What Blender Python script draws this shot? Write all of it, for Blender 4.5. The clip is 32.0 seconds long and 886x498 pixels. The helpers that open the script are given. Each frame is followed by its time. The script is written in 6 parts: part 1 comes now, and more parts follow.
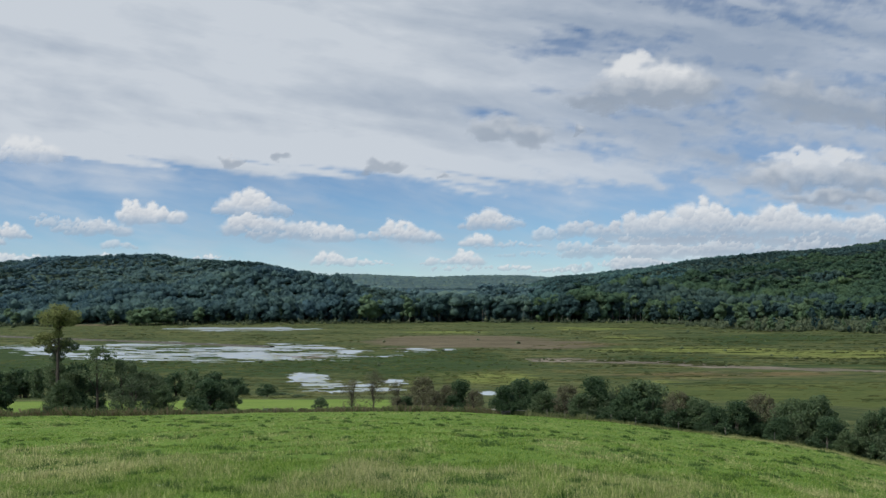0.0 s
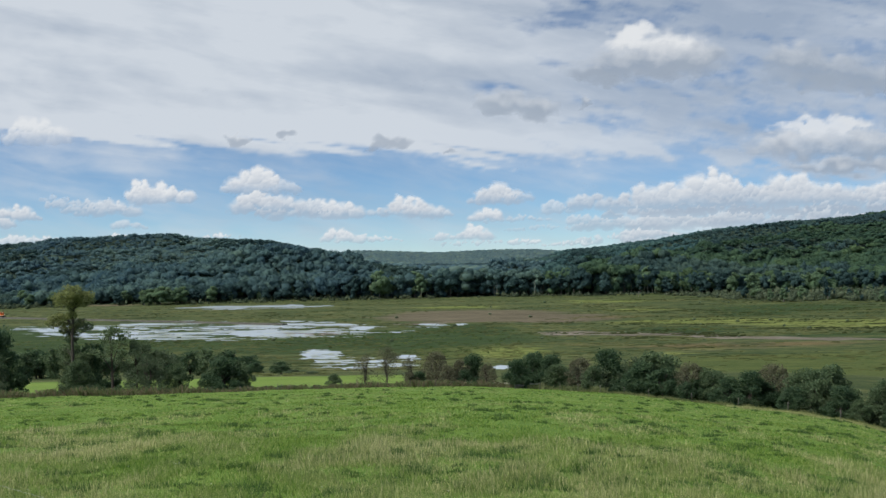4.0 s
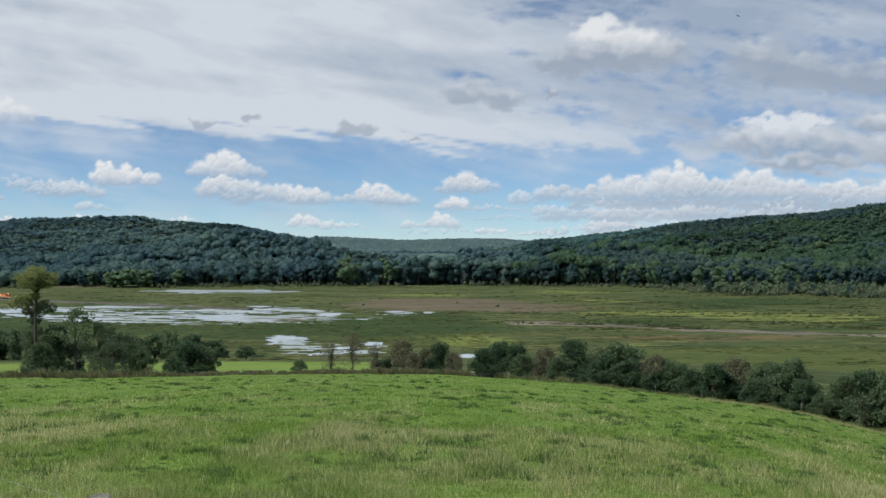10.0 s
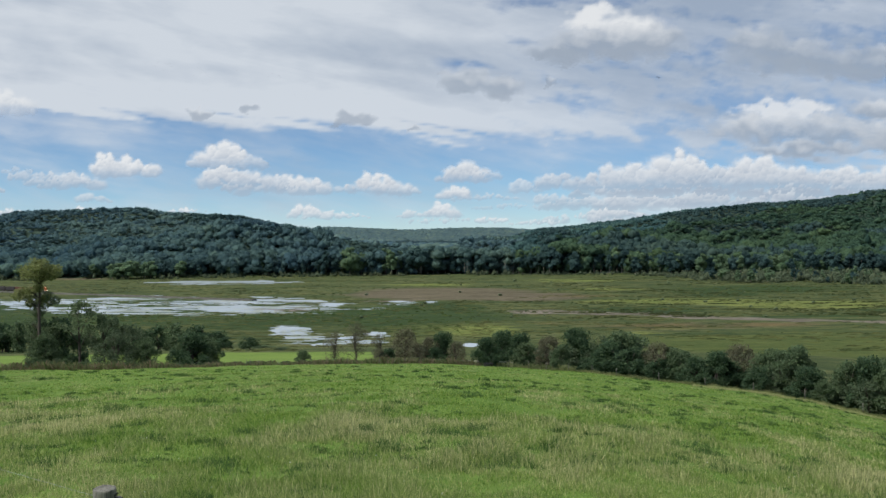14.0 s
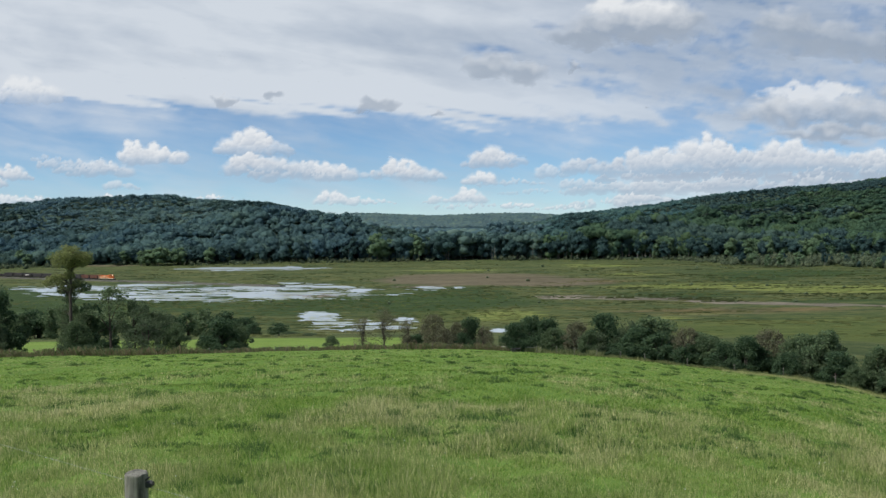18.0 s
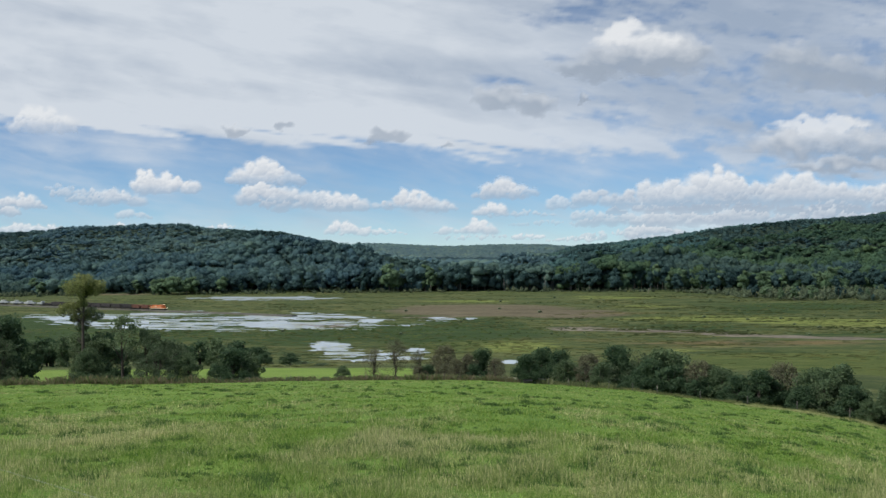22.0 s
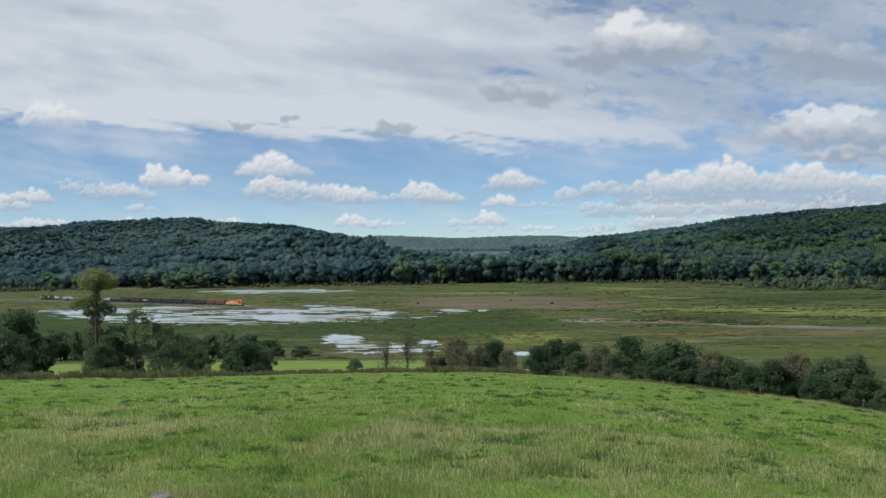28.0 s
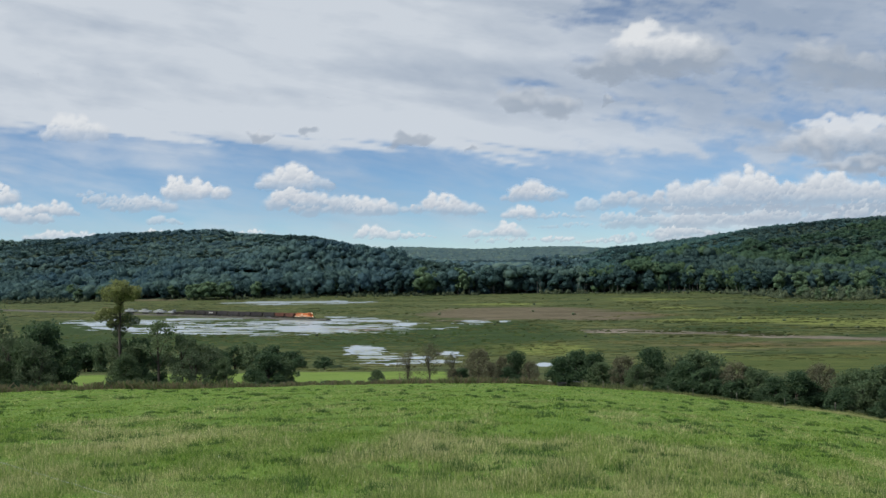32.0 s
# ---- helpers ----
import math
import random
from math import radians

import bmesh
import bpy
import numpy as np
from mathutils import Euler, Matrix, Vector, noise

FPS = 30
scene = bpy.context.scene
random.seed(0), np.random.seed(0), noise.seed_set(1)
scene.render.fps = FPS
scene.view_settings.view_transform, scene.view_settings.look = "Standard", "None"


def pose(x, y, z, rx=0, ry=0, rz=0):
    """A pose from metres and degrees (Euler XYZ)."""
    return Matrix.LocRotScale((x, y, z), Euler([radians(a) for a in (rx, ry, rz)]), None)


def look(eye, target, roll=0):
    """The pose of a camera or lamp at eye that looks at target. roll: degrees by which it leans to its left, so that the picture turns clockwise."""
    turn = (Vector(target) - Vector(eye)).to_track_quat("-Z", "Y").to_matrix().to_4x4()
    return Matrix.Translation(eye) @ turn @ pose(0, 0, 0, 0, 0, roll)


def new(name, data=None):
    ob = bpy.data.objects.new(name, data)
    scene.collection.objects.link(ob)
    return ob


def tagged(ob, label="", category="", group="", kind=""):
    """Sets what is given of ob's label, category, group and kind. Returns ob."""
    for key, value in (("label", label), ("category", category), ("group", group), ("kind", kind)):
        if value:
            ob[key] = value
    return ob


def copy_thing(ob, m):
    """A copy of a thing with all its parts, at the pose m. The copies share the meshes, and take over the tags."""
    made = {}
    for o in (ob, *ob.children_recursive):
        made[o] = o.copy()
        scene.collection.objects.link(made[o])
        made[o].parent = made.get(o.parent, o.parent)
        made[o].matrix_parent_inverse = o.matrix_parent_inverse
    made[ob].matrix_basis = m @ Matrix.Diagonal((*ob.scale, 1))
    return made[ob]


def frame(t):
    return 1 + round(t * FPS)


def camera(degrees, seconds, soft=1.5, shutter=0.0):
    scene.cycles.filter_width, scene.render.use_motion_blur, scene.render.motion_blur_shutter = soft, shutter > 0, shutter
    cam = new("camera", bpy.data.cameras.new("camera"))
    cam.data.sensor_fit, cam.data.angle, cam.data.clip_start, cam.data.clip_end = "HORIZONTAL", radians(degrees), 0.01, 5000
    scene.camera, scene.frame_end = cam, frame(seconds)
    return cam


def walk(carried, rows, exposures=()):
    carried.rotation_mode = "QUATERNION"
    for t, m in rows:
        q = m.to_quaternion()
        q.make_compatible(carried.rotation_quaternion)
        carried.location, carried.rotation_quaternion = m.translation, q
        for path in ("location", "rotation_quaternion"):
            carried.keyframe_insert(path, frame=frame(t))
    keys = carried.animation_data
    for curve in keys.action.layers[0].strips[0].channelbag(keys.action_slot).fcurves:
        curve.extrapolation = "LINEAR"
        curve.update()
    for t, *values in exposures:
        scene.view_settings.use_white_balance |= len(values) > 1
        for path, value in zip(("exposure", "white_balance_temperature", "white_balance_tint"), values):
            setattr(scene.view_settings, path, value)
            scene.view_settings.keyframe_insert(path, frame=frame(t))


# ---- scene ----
# The world: the marsh lies at z = 0, the lookout's eye stands 49 m above it and looks along +Y.
EYE = 49.0
FOCAL = 1930.0
DEEP = 1.2277                               # stretch of the plan in depth
HORIZON = 422.0
MID = 784.0

cam = camera(44.21, 32.0)


def aim(left, up, roll):
    """The hand-held camera: degrees turned to the left, degrees raised, and roll."""
    return pose(0, 0, EYE, 90 + up, 0, left) @ pose(0, 0, 0, 0, 0, roll)


walk(cam, [(t, aim(a, b, c)) for t, a, b, c in [
    (0, 1.395, 1.505, -0.07), (0.5, 1.363, 1.448, -0.08), (1, 1.36, 1.331, -0.03), (1.5, 1.397, 1.108, 0.04),
    (2, 1.511, 0.834, -0.06), (2.5, 1.73, 0.637, -0.3), (3, 1.978, 0.406, -0.55), (3.5, 2.119, 0.181, -0.88),
    (5.5, 1.531, 0.332, -1.07), (6, 1.417, 0.217, -1.12), (6.5, 1.296, 0.046, -1.15), (7, 1.166, -0.128, -1.15),
    (7.5, 1.046, -0.26, -1.03), (8, 0.926, -0.369, -0.82), (8.5, 0.798, -0.461, -0.48), (9, 0.635, -0.513, -0.22),
    (9.5, 0.473, -0.49, -0.01), (10, 0.317, -0.431, 0.14), (10.5, 0.183, -0.36, 0.22), (11, 0.093, -0.339, 0.24),
    (11.5, 0.02, -0.371, 0.21), (12, -0.028, -0.431, 0.16), (12.5, -0.043, -0.48, 0.13), (13, 0.002, -0.564, 0),
    (13.5, 0.157, -0.725, -0.13), (14, 0.451, -0.986, -0.27), (14.5, 0.833, -1.251, -0.4), (16.5, 2.123, -1.626, -0.82),
    (17, 2.184, -1.679, -0.74), (17.5, 2.101, -1.72, -0.64), (18, 1.898, -1.733, -0.52), (18.5, 1.736, -1.743, -0.3),
    (19, 1.64, -1.702, -0.21), (19.5, 1.62, -1.592, -0.05), (20, 1.653, -1.311, 0.08), (20.5, 1.758, -0.91, 0.14),
    (21, 1.981, -0.472, 0.1), (21.5, 2.231, -0.187, -0.01), (22, 2.526, -0.114, -0.18), (22.5, 2.685, -0.199, -0.22),
    (23, 2.718, -0.286, -0.19), (23.5, 2.689, -0.323, -0.08), (24, 2.657, -0.321, -0.02), (24.5, 2.677, -0.298, -0.06),
    (25, 2.728, -0.289, -0.11), (25.5, 2.802, -0.291, -0.21), (27.5, 3.113, -0.439, -0.53), (28, 3.125, -0.523, -0.54),
    (28.5, 3.095, -0.608, -0.56), (29, 3.068, -0.648, -0.48), (29.5, 3.092, -0.586, -0.46), (30, 3.201, -0.412, -0.31),
    (30.5, 3.398, -0.155, -0.24), (31, 3.658, 0.081, -0.36), (31.5, 4.006, 0.17, -0.53), (32, 4.249, 0.066, -0.7),
]], [(0, -0.1), (2.2, -0.1), (3.5, 0), (13, 0), (19, 0.04), (25, 0), (32, -0.04)])

# ---- light ----
SUN_HEIGHT, SUN_SIDE = 48.0, -112.0         # degrees above the horizon, and to the right of the view
world = bpy.data.worlds.new("sky")
scene.world = world
world.use_nodes = True
wn, wl = world.node_tree.nodes, world.node_tree.links
sky = wn.new("ShaderNodeTexSky")
sky.sky_type, sky.sun_disc = "NISHITA", False
sky.sun_elevation, sky.sun_rotation = radians(SUN_HEIGHT), radians(SUN_SIDE)
sky.altitude, sky.air_density, sky.dust_density, sky.ozone_density = 4000, 0.85, 0.0, 4.5
wn["Background"].inputs["Strength"].default_value = 0.097
tone = wn.new("ShaderNodeMix")                # a clear, slightly cyan summer sky
tone.data_type, tone.blend_type = "RGBA", "MULTIPLY"
tone.inputs[0].default_value, tone.inputs[7].default_value = 1.0, (0.95, 1.04, 1.02, 1)
wl.new(sky.outputs[0], tone.inputs[6])
wl.new(tone.outputs[2], wn["Background"].inputs["Color"])

sun_data = bpy.data.lights.new("sun", "SUN")
sun_data.energy, sun_data.angle, sun_data.color = 4.3, radians(0.53), (1.0, 0.97, 0.915)
sun = new("sun", sun_data)
sun.matrix_world = look((900, 900, 1500), (900 - math.sin(radians(SUN_SIDE)) * math.cos(radians(SUN_HEIGHT)),
                                           900 - math.cos(radians(SUN_SIDE)) * math.cos(radians(SUN_HEIGHT)),
                                           1500 - math.sin(radians(SUN_HEIGHT))))
scene.view_settings.exposure = 0.0


# ---- small tools ----
RNG = np.random.default_rng(7)


def vnoise(x, y, seed=0):
    """Smooth lattice noise, 0 to 1."""
    x, y = np.asarray(x, float), np.asarray(y, float)
    xi, yi = np.floor(x).astype(np.int64), np.floor(y).astype(np.int64)
    fx, fy = x - xi, y - yi
    fx, fy = fx * fx * (3 - 2 * fx), fy * fy * (3 - 2 * fy)

    def h(i, j):
        n = (i * 374761393 + j * 668265263 + seed * 2246822519) & 0xFFFFFFFF
        n = ((n ^ (n >> 13)) * 1274126177) & 0xFFFFFFFF
        return ((n ^ (n >> 16)) & 0xFFFF) / 65535.0
    return (h(xi, yi) * (1 - fx) + h(xi + 1, yi) * fx) * (1 - fy) + (h(xi, yi + 1) * (1 - fx) + h(xi + 1, yi + 1) * fx) * fy


def fbm(x, y, seed=0, octaves=4):
    total, amp, norm = 0.0, 1.0, 0.0
    for k in range(octaves):
        total = total + amp * vnoise(x * 2 ** k, y * 2 ** k, seed + 17 * k)
        norm += amp
        amp *= 0.5
    return total / norm


def smooth(a, b, x):
    t = np.clip((np.asarray(x, float) - a) / (b - a), 0, 1)
    return t * t * (3 - 2 * t)


def knots(x, *pairs):
    return np.interp(x, [p[0] for p in pairs], [p[1] for p in pairs])


def np_mesh(name, verts, faces, smooth_faces=False, floats=None):
    """A mesh from arrays: verts (n, 3), faces (m, 3 or 4)."""
    verts, faces = np.asarray(verts, np.float32), np.asarray(faces, np.int32)
    me = bpy.data.meshes.new(name)
    k = faces.shape[1]
    me.vertices.add(len(verts))
    me.vertices.foreach_set("co", verts.ravel())
    me.loops.add(faces.size)
    me.loops.foreach_set("vertex_index", faces.ravel())
    me.polygons.add(len(faces))
    me.polygons.foreach_set("loop_start", np.arange(0, faces.size, k, dtype=np.int32))
    me.polygons.foreach_set("use_smooth", np.full(len(faces), smooth_faces))
    for key, values in (floats or {}).items():
        me.attributes.new(key, "FLOAT", "POINT").data.foreach_set("value", np.asarray(values, np.float32).ravel())
    me.update(calc_edges=True)
    return me


def grid_faces(rows, cols):
    i = np.arange(rows - 1)[:, None] * cols + np.arange(cols - 1)[None, :]
    i = i.ravel()
    return np.stack([i, i + 1, i + cols + 1, i + cols], 1)


def strew(tv, tf, pos, size, turn):
    """Many copies of a small shape in one pair of arrays. size (n, 3), turn in radians."""
    n, m = len(pos), len(tv)
    c, s = np.cos(turn)[:, None], np.sin(turn)[:, None]
    p = tv[None] * size[:, None, :]
    out = np.empty((n, m, 3), np.float32)
    out[..., 0] = p[..., 0] * c - p[..., 1] * s
    out[..., 1] = p[..., 0] * s + p[..., 1] * c
    out[..., 2] = p[..., 2]
    out += pos[:, None, :]
    faces = tf[None] + (np.arange(n) * m)[:, None, None]
    return out.reshape(-1, 3), faces.reshape(-1, tf.shape[1])


def gathered(pieces):
    vs, fs, base = [], [], 0
    for v, f in pieces:
        vs.append(v)
        fs.append(f + base)
        base += len(v)
    return np.concatenate(vs), np.concatenate(fs)


# ---- materials ----
def material(name, rough=0.8, metal=0.0):
    m = bpy.data.materials.new(name)
    m.use_nodes = True
    b = m.node_tree.nodes["Principled BSDF"]
    b.inputs["Roughness"].default_value, b.inputs["Metallic"].default_value = rough, metal
    return m, m.node_tree.nodes, m.node_tree.links, b


def ramp(nodes, links, source, stops):
    r = nodes.new("ShaderNodeValToRGB")
    el = r.color_ramp.elements
    while len(el) < len(stops):
        el.new(0.5)
    for e, (p, c) in zip(el, stops):
        e.position, e.color = p, (*c, 1)
    links.new(source, r.inputs[0])
    return r.outputs[0]


def noise_node(nodes, links, scale, detail=4, vector=None, rough=0.55, stretch=None, distortion=0.0, tilt=0.0):
    tc = nodes.new("ShaderNodeTexCoord")
    v = vector or tc.outputs["Object"]
    if stretch:
        mp = nodes.new("ShaderNodeMapping")
        mp.vector_type = "TEXTURE"
        mp.inputs["Scale"].default_value = [1 / k for k in stretch]
        mp.inputs["Rotation"].default_value = (0, radians(tilt), 0)
        links.new(v, mp.inputs[0])
        v = mp.outputs[0]
    n = nodes.new("ShaderNodeTexNoise")
    n.inputs["Scale"].default_value, n.inputs["Detail"].default_value, n.inputs["Roughness"].default_value = scale, detail, rough
    n.inputs["Distortion"].default_value = distortion
    links.new(v, n.inputs["Vector"])
    return n.outputs[0]


def mix(nodes, links, fac, a, b, how="MIX"):
    m = nodes.new("ShaderNodeMix")
    m.data_type, m.blend_type = "RGBA", how
    for sock, val in ((m.inputs[0], fac), (m.inputs[6], a), (m.inputs[7], b)):
        if isinstance(val, (int, float)):
            sock.default_value = val
        elif isinstance(val, tuple):
            sock.default_value = (*val, 1)
        else:
            links.new(val, sock)
    return m.outputs[2]


def calc(nodes, links, op, a, b=0.0, c=0.0):
    m = nodes.new("ShaderNodeMath")
    m.operation = op
    for sock, val in zip(m.inputs, (a, b, c)):
        if isinstance(val, (int, float)):
            sock.default_value = val
        else:
            links.new(val, sock)
    return m.outputs[0]


def bump(nodes, links, b, height, strength=0.3, distance=0.05):
    n = nodes.new("ShaderNodeBump")
    n.inputs["Strength"].default_value, n.inputs["Distance"].default_value = strength, distance
    links.new(height, n.inputs["Height"])
    links.new(n.outputs[0], b.inputs["Normal"])


def attr(nodes, name):
    a = nodes.new("ShaderNodeAttribute")
    a.attribute_name = name
    return a.outputs["Fac"]


def two_tone(name, a, b, scale, rough=0.8, metal=0.0, relief=0.2, depth=0.01, detail=6):
    m, n, l, p = material(name, rough, metal)
    fine = noise_node(n, l, scale, detail)
    broad = noise_node(n, l, scale * 0.13, 3)
    both = calc(n, l, "MULTIPLY_ADD", broad, 0.6, calc(n, l, "MULTIPLY", fine, 0.4))
    l.new(ramp(n, l, both, [(0.32, a), (0.68, b)]), p.inputs["Base Color"])
    if relief:
        bump(n, l, p, fine, relief, depth)
    return m


def foliage(name, dark, light, scale=0.35, glow=0.25, random_part=0.55, rough=0.65):
    """Leaves: each leaf or crown differs a little; some sunlight comes through."""
    m, n, l, p = material(name, rough)
    geo = n.new("ShaderNodeNewGeometry")
    broad = noise_node(n, l, scale, 3)
    both = calc(n, l, "MULTIPLY_ADD", geo.outputs["Random Per Island"], random_part,
                calc(n, l, "MULTIPLY", broad, 1 - random_part))
    col = ramp(n, l, both, [(0.2, dark), (0.8, light)])
    l.new(col, p.inputs["Base Color"])
    p.inputs["Specular IOR Level"].default_value = 0.2
    tr = n.new("ShaderNodeBsdfTranslucent")
    l.new(col, tr.inputs["Color"])
    ms = n.new("ShaderNodeMixShader")
    ms.inputs[0].default_value = glow
    l.new(p.outputs[0], ms.inputs[1])
    l.new(tr.outputs[0], ms.inputs[2])
    l.new(ms.outputs[0], n["Material Output"].inputs[0])
    return m


def forest_material(name, dark, light):
    """Woods seen from afar: crowns that differ from tree to tree, with leafy relief."""
    m, n, l, p = material(name, 0.9)
    p.inputs["Specular IOR Level"].default_value = 0.1
    geo = n.new("ShaderNodeNewGeometry")
    leafy = noise_node(n, l, 0.45, 6, rough=0.8)
    stand = noise_node(n, l, 0.008, 4)
    both = calc(n, l, "MULTIPLY_ADD", attr(n, "tint"), 0.42,
                calc(n, l, "MULTIPLY_ADD", geo.outputs["Random Per Island"], 0.12,
                     calc(n, l, "MULTIPLY_ADD", stand, 0.3, calc(n, l, "MULTIPLY", leafy, 0.2))))
    sunny = (light[0] * 1.55, light[1] * 1.3, light[2] * 0.95)
    col = ramp(n, l, both, [(0.24, dark), (0.6, light), (0.86, sunny)])
    l.new(col, p.inputs["Base Color"])
    bump(n, l, p, leafy, 0.85, 1.5)
    tr = n.new("ShaderNodeBsdfTranslucent")
    l.new(col, tr.inputs["Color"])
    ms = n.new("ShaderNodeMixShader")
    ms.inputs[0].default_value = 0.42
    l.new(p.outputs[0], ms.inputs[1])
    l.new(tr.outputs[0], ms.inputs[2])
    l.new(ms.outputs[0], n["Material Output"].inputs[0])
    return m


BARK = two_tone("bark", (0.035, 0.029, 0.022), (0.09, 0.077, 0.062), 3.0, 0.95, relief=0.6, depth=0.03)
PALE_BARK = two_tone("pale_bark", (0.12, 0.11, 0.09), (0.27, 0.25, 0.22), 0.8, 0.9, relief=0.2)
# distance haze is painted in: blue put into the hill woods' base colours
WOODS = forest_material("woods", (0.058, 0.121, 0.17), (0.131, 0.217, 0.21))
LOW_WOODS = forest_material("low_woods", (0.050, 0.111, 0.152), (0.122, 0.204, 0.182))
# painted shade of the hollows: darker colours on the same broadleaf crowns
SHADED_WOODS = forest_material("shaded_woods", (0.038, 0.078, 0.088), (0.071, 0.128, 0.118))
# bluer again, for the haze before the crest
UPPER_WOODS = forest_material("upper_woods", (0.050, 0.118, 0.134), (0.092, 0.178, 0.168))
GREEN_WOODS = forest_material("green_woods", (0.040, 0.088, 0.070), (0.085, 0.150, 0.084))
# strongest haze tint, for the far ridge
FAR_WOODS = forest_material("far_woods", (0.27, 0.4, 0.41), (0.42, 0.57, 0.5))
SHRUB = forest_material("shrub", (0.058, 0.09, 0.06), (0.15, 0.19, 0.115))
LEAF_DARK = foliage("leaf_dark", (0.038, 0.076, 0.042), (0.09, 0.146, 0.068), 0.35, 0.45)
LEAF_MID = foliage("leaf_mid", (0.068, 0.116, 0.059), (0.15, 0.207, 0.101), 0.35, 0.45)
LEAF_GREY = foliage("leaf_grey", (0.065, 0.102, 0.056), (0.135, 0.178, 0.096), 0.35, 0.45)
LEAF_BROWN = foliage("leaf_brown", (0.1, 0.105, 0.062), (0.195, 0.185, 0.115), 0.35, 0.45)
LEAF_GREEN = foliage("leaf_green", (0.084, 0.13, 0.066), (0.174, 0.23, 0.115), 0.35, 0.45)
LEAF_PALE = foliage("leaf_pale", (0.15, 0.18, 0.07), (0.31, 0.34, 0.13), 0.35, 0.45)


def ground_material():
    m, n, l, p = material("turf_and_marsh", 0.95)
    p.inputs["Specular IOR Level"].default_value = 0.1
    fine = noise_node(n, l, 2.4, 6, rough=0.7)
    patch = noise_node(n, l, 0.16, 5, rough=0.6)
    broad = noise_node(n, l, 0.03, 3)
    turf = ramp(n, l, calc(n, l, "MULTIPLY_ADD", patch, 0.6, calc(n, l, "MULTIPLY", fine, 0.4)),
                [(0.3, (0.068, 0.128, 0.023)), (0.5, (0.11, 0.186, 0.033)), (0.7, (0.17, 0.23, 0.058))])
    reeds_n = noise_node(n, l, 0.02, 6, rough=0.65, stretch=(0.5, 1.6, 1))
    bands = noise_node(n, l, 0.045, 6, rough=0.75, stretch=(0.3, 1.5, 1))
    tussock = noise_node(n, l, 0.16, 6, rough=0.8, stretch=(0.45, 1.2, 1))
    reeds_n = calc(n, l, "MULTIPLY_ADD", bands, 0.4, calc(n, l, "MULTIPLY_ADD", tussock, 0.45, calc(n, l, "MULTIPLY", reeds_n, 0.15)))
    marsh = ramp(n, l, reeds_n, [(0.42, (0.021, 0.037, 0.014)), (0.47, (0.045, 0.066, 0.022)), (0.52, (0.071, 0.089, 0.03)), (0.57, (0.125, 0.124, 0.052))])
    col = mix(n, l, attr(n, "marsh"), turf, marsh)
    edge = noise_node(n, l, 0.05, 6, rough=0.75, stretch=(0.4, 1.5, 1))
    edge = calc(n, l, "MULTIPLY_ADD", bands, 0.6, calc(n, l, "MULTIPLY", edge, 0.4))

    def cover(key, dark, light, col, gain=4.0):
        f = calc(n, l, "MULTIPLY_ADD", calc(n, l, "SUBTRACT", edge, 0.5), 2.4, attr(n, key))
        f = calc(n, l, "MULTIPLY", calc(n, l, "SUBTRACT", f, 0.35), gain)
        f = calc(n, l, "MINIMUM", calc(n, l, "MAXIMUM", f, 0.0), 1.0)
        return mix(n, l, f, col, ramp(n, l, reeds_n, [(0.43, dark), (0.57, light)]))
    col = cover("reed", (0.02, 0.04, 0.012), (0.042, 0.07, 0.021), col, 4.5)
    col = cover("meadow", (0.05, 0.074, 0.02), (0.092, 0.11, 0.032), col, 2.5)
    col = cover("lime", (0.078, 0.108, 0.026), (0.185, 0.205, 0.058), col, 3.5)
    col = cover("brown", (0.07, 0.062, 0.038), (0.148, 0.124, 0.08), col)
    col = cover("mud", (0.085, 0.072, 0.055), (0.21, 0.185, 0.15), col, 5.0)
    col = cover("lawn", (0.1, 0.17, 0.03), (0.165, 0.235, 0.05), col)
    col = cover("rust", (0.078, 0.066, 0.026), (0.15, 0.112, 0.05), col, 2.0)
    col = cover("wood", (0.032, 0.055, 0.042), (0.055, 0.085, 0.06), col)
    l.new(col, p.inputs["Base Color"])
    hummock = noise_node(n, l, 0.9, 4, rough=0.6)
    bump(n, l, p, calc(n, l, "MULTIPLY_ADD", hummock, 1.6, calc(n, l, "MULTIPLY", fine, 0.4)), 0.7, 0.2)
    return m


def water_material():
    m, n, l, p = material("still_water", 0.25)
    # pale blue base paints in the sky reflection that the gloss lacks
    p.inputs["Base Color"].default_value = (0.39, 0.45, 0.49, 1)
    p.inputs["IOR"].default_value = 1.33
    bump(n, l, p, noise_node(n, l, 0.8, 3, stretch=(0.4, 1, 1)), 0.12, 0.03)
    return m


GROUND, WATER = ground_material(), water_material()

# ---- the land ----


def edge_distance(u):
    """How far the pasture reaches, by bearing."""
    return DEEP * knots(u, (-600, 150), (600, 150), (870, 148), (1000, 138), (1150, 126), (1316, 117), (1511, 106), (1800, 95), (2600, 90))


def hill_foot(u):
    return DEEP * knots(u, (-700, 875), (0, 905), (300, 922), (500, 950), (800, 972), (1000, 968), (1200, 955), (1400, 940), (1900, 900))


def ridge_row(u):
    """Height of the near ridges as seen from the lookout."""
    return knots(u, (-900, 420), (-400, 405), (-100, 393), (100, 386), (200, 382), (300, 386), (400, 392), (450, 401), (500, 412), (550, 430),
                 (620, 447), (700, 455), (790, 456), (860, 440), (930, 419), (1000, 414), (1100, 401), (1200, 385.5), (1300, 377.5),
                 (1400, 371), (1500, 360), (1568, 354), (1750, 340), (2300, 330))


def far_row(u):
    return knots(u, (-400, 440), (300, 425), (530, 418), (560, 415), (600, 416), (700, 421), (800, 418), (870, 418), (930, 422), (1100, 425), (2200, 440))


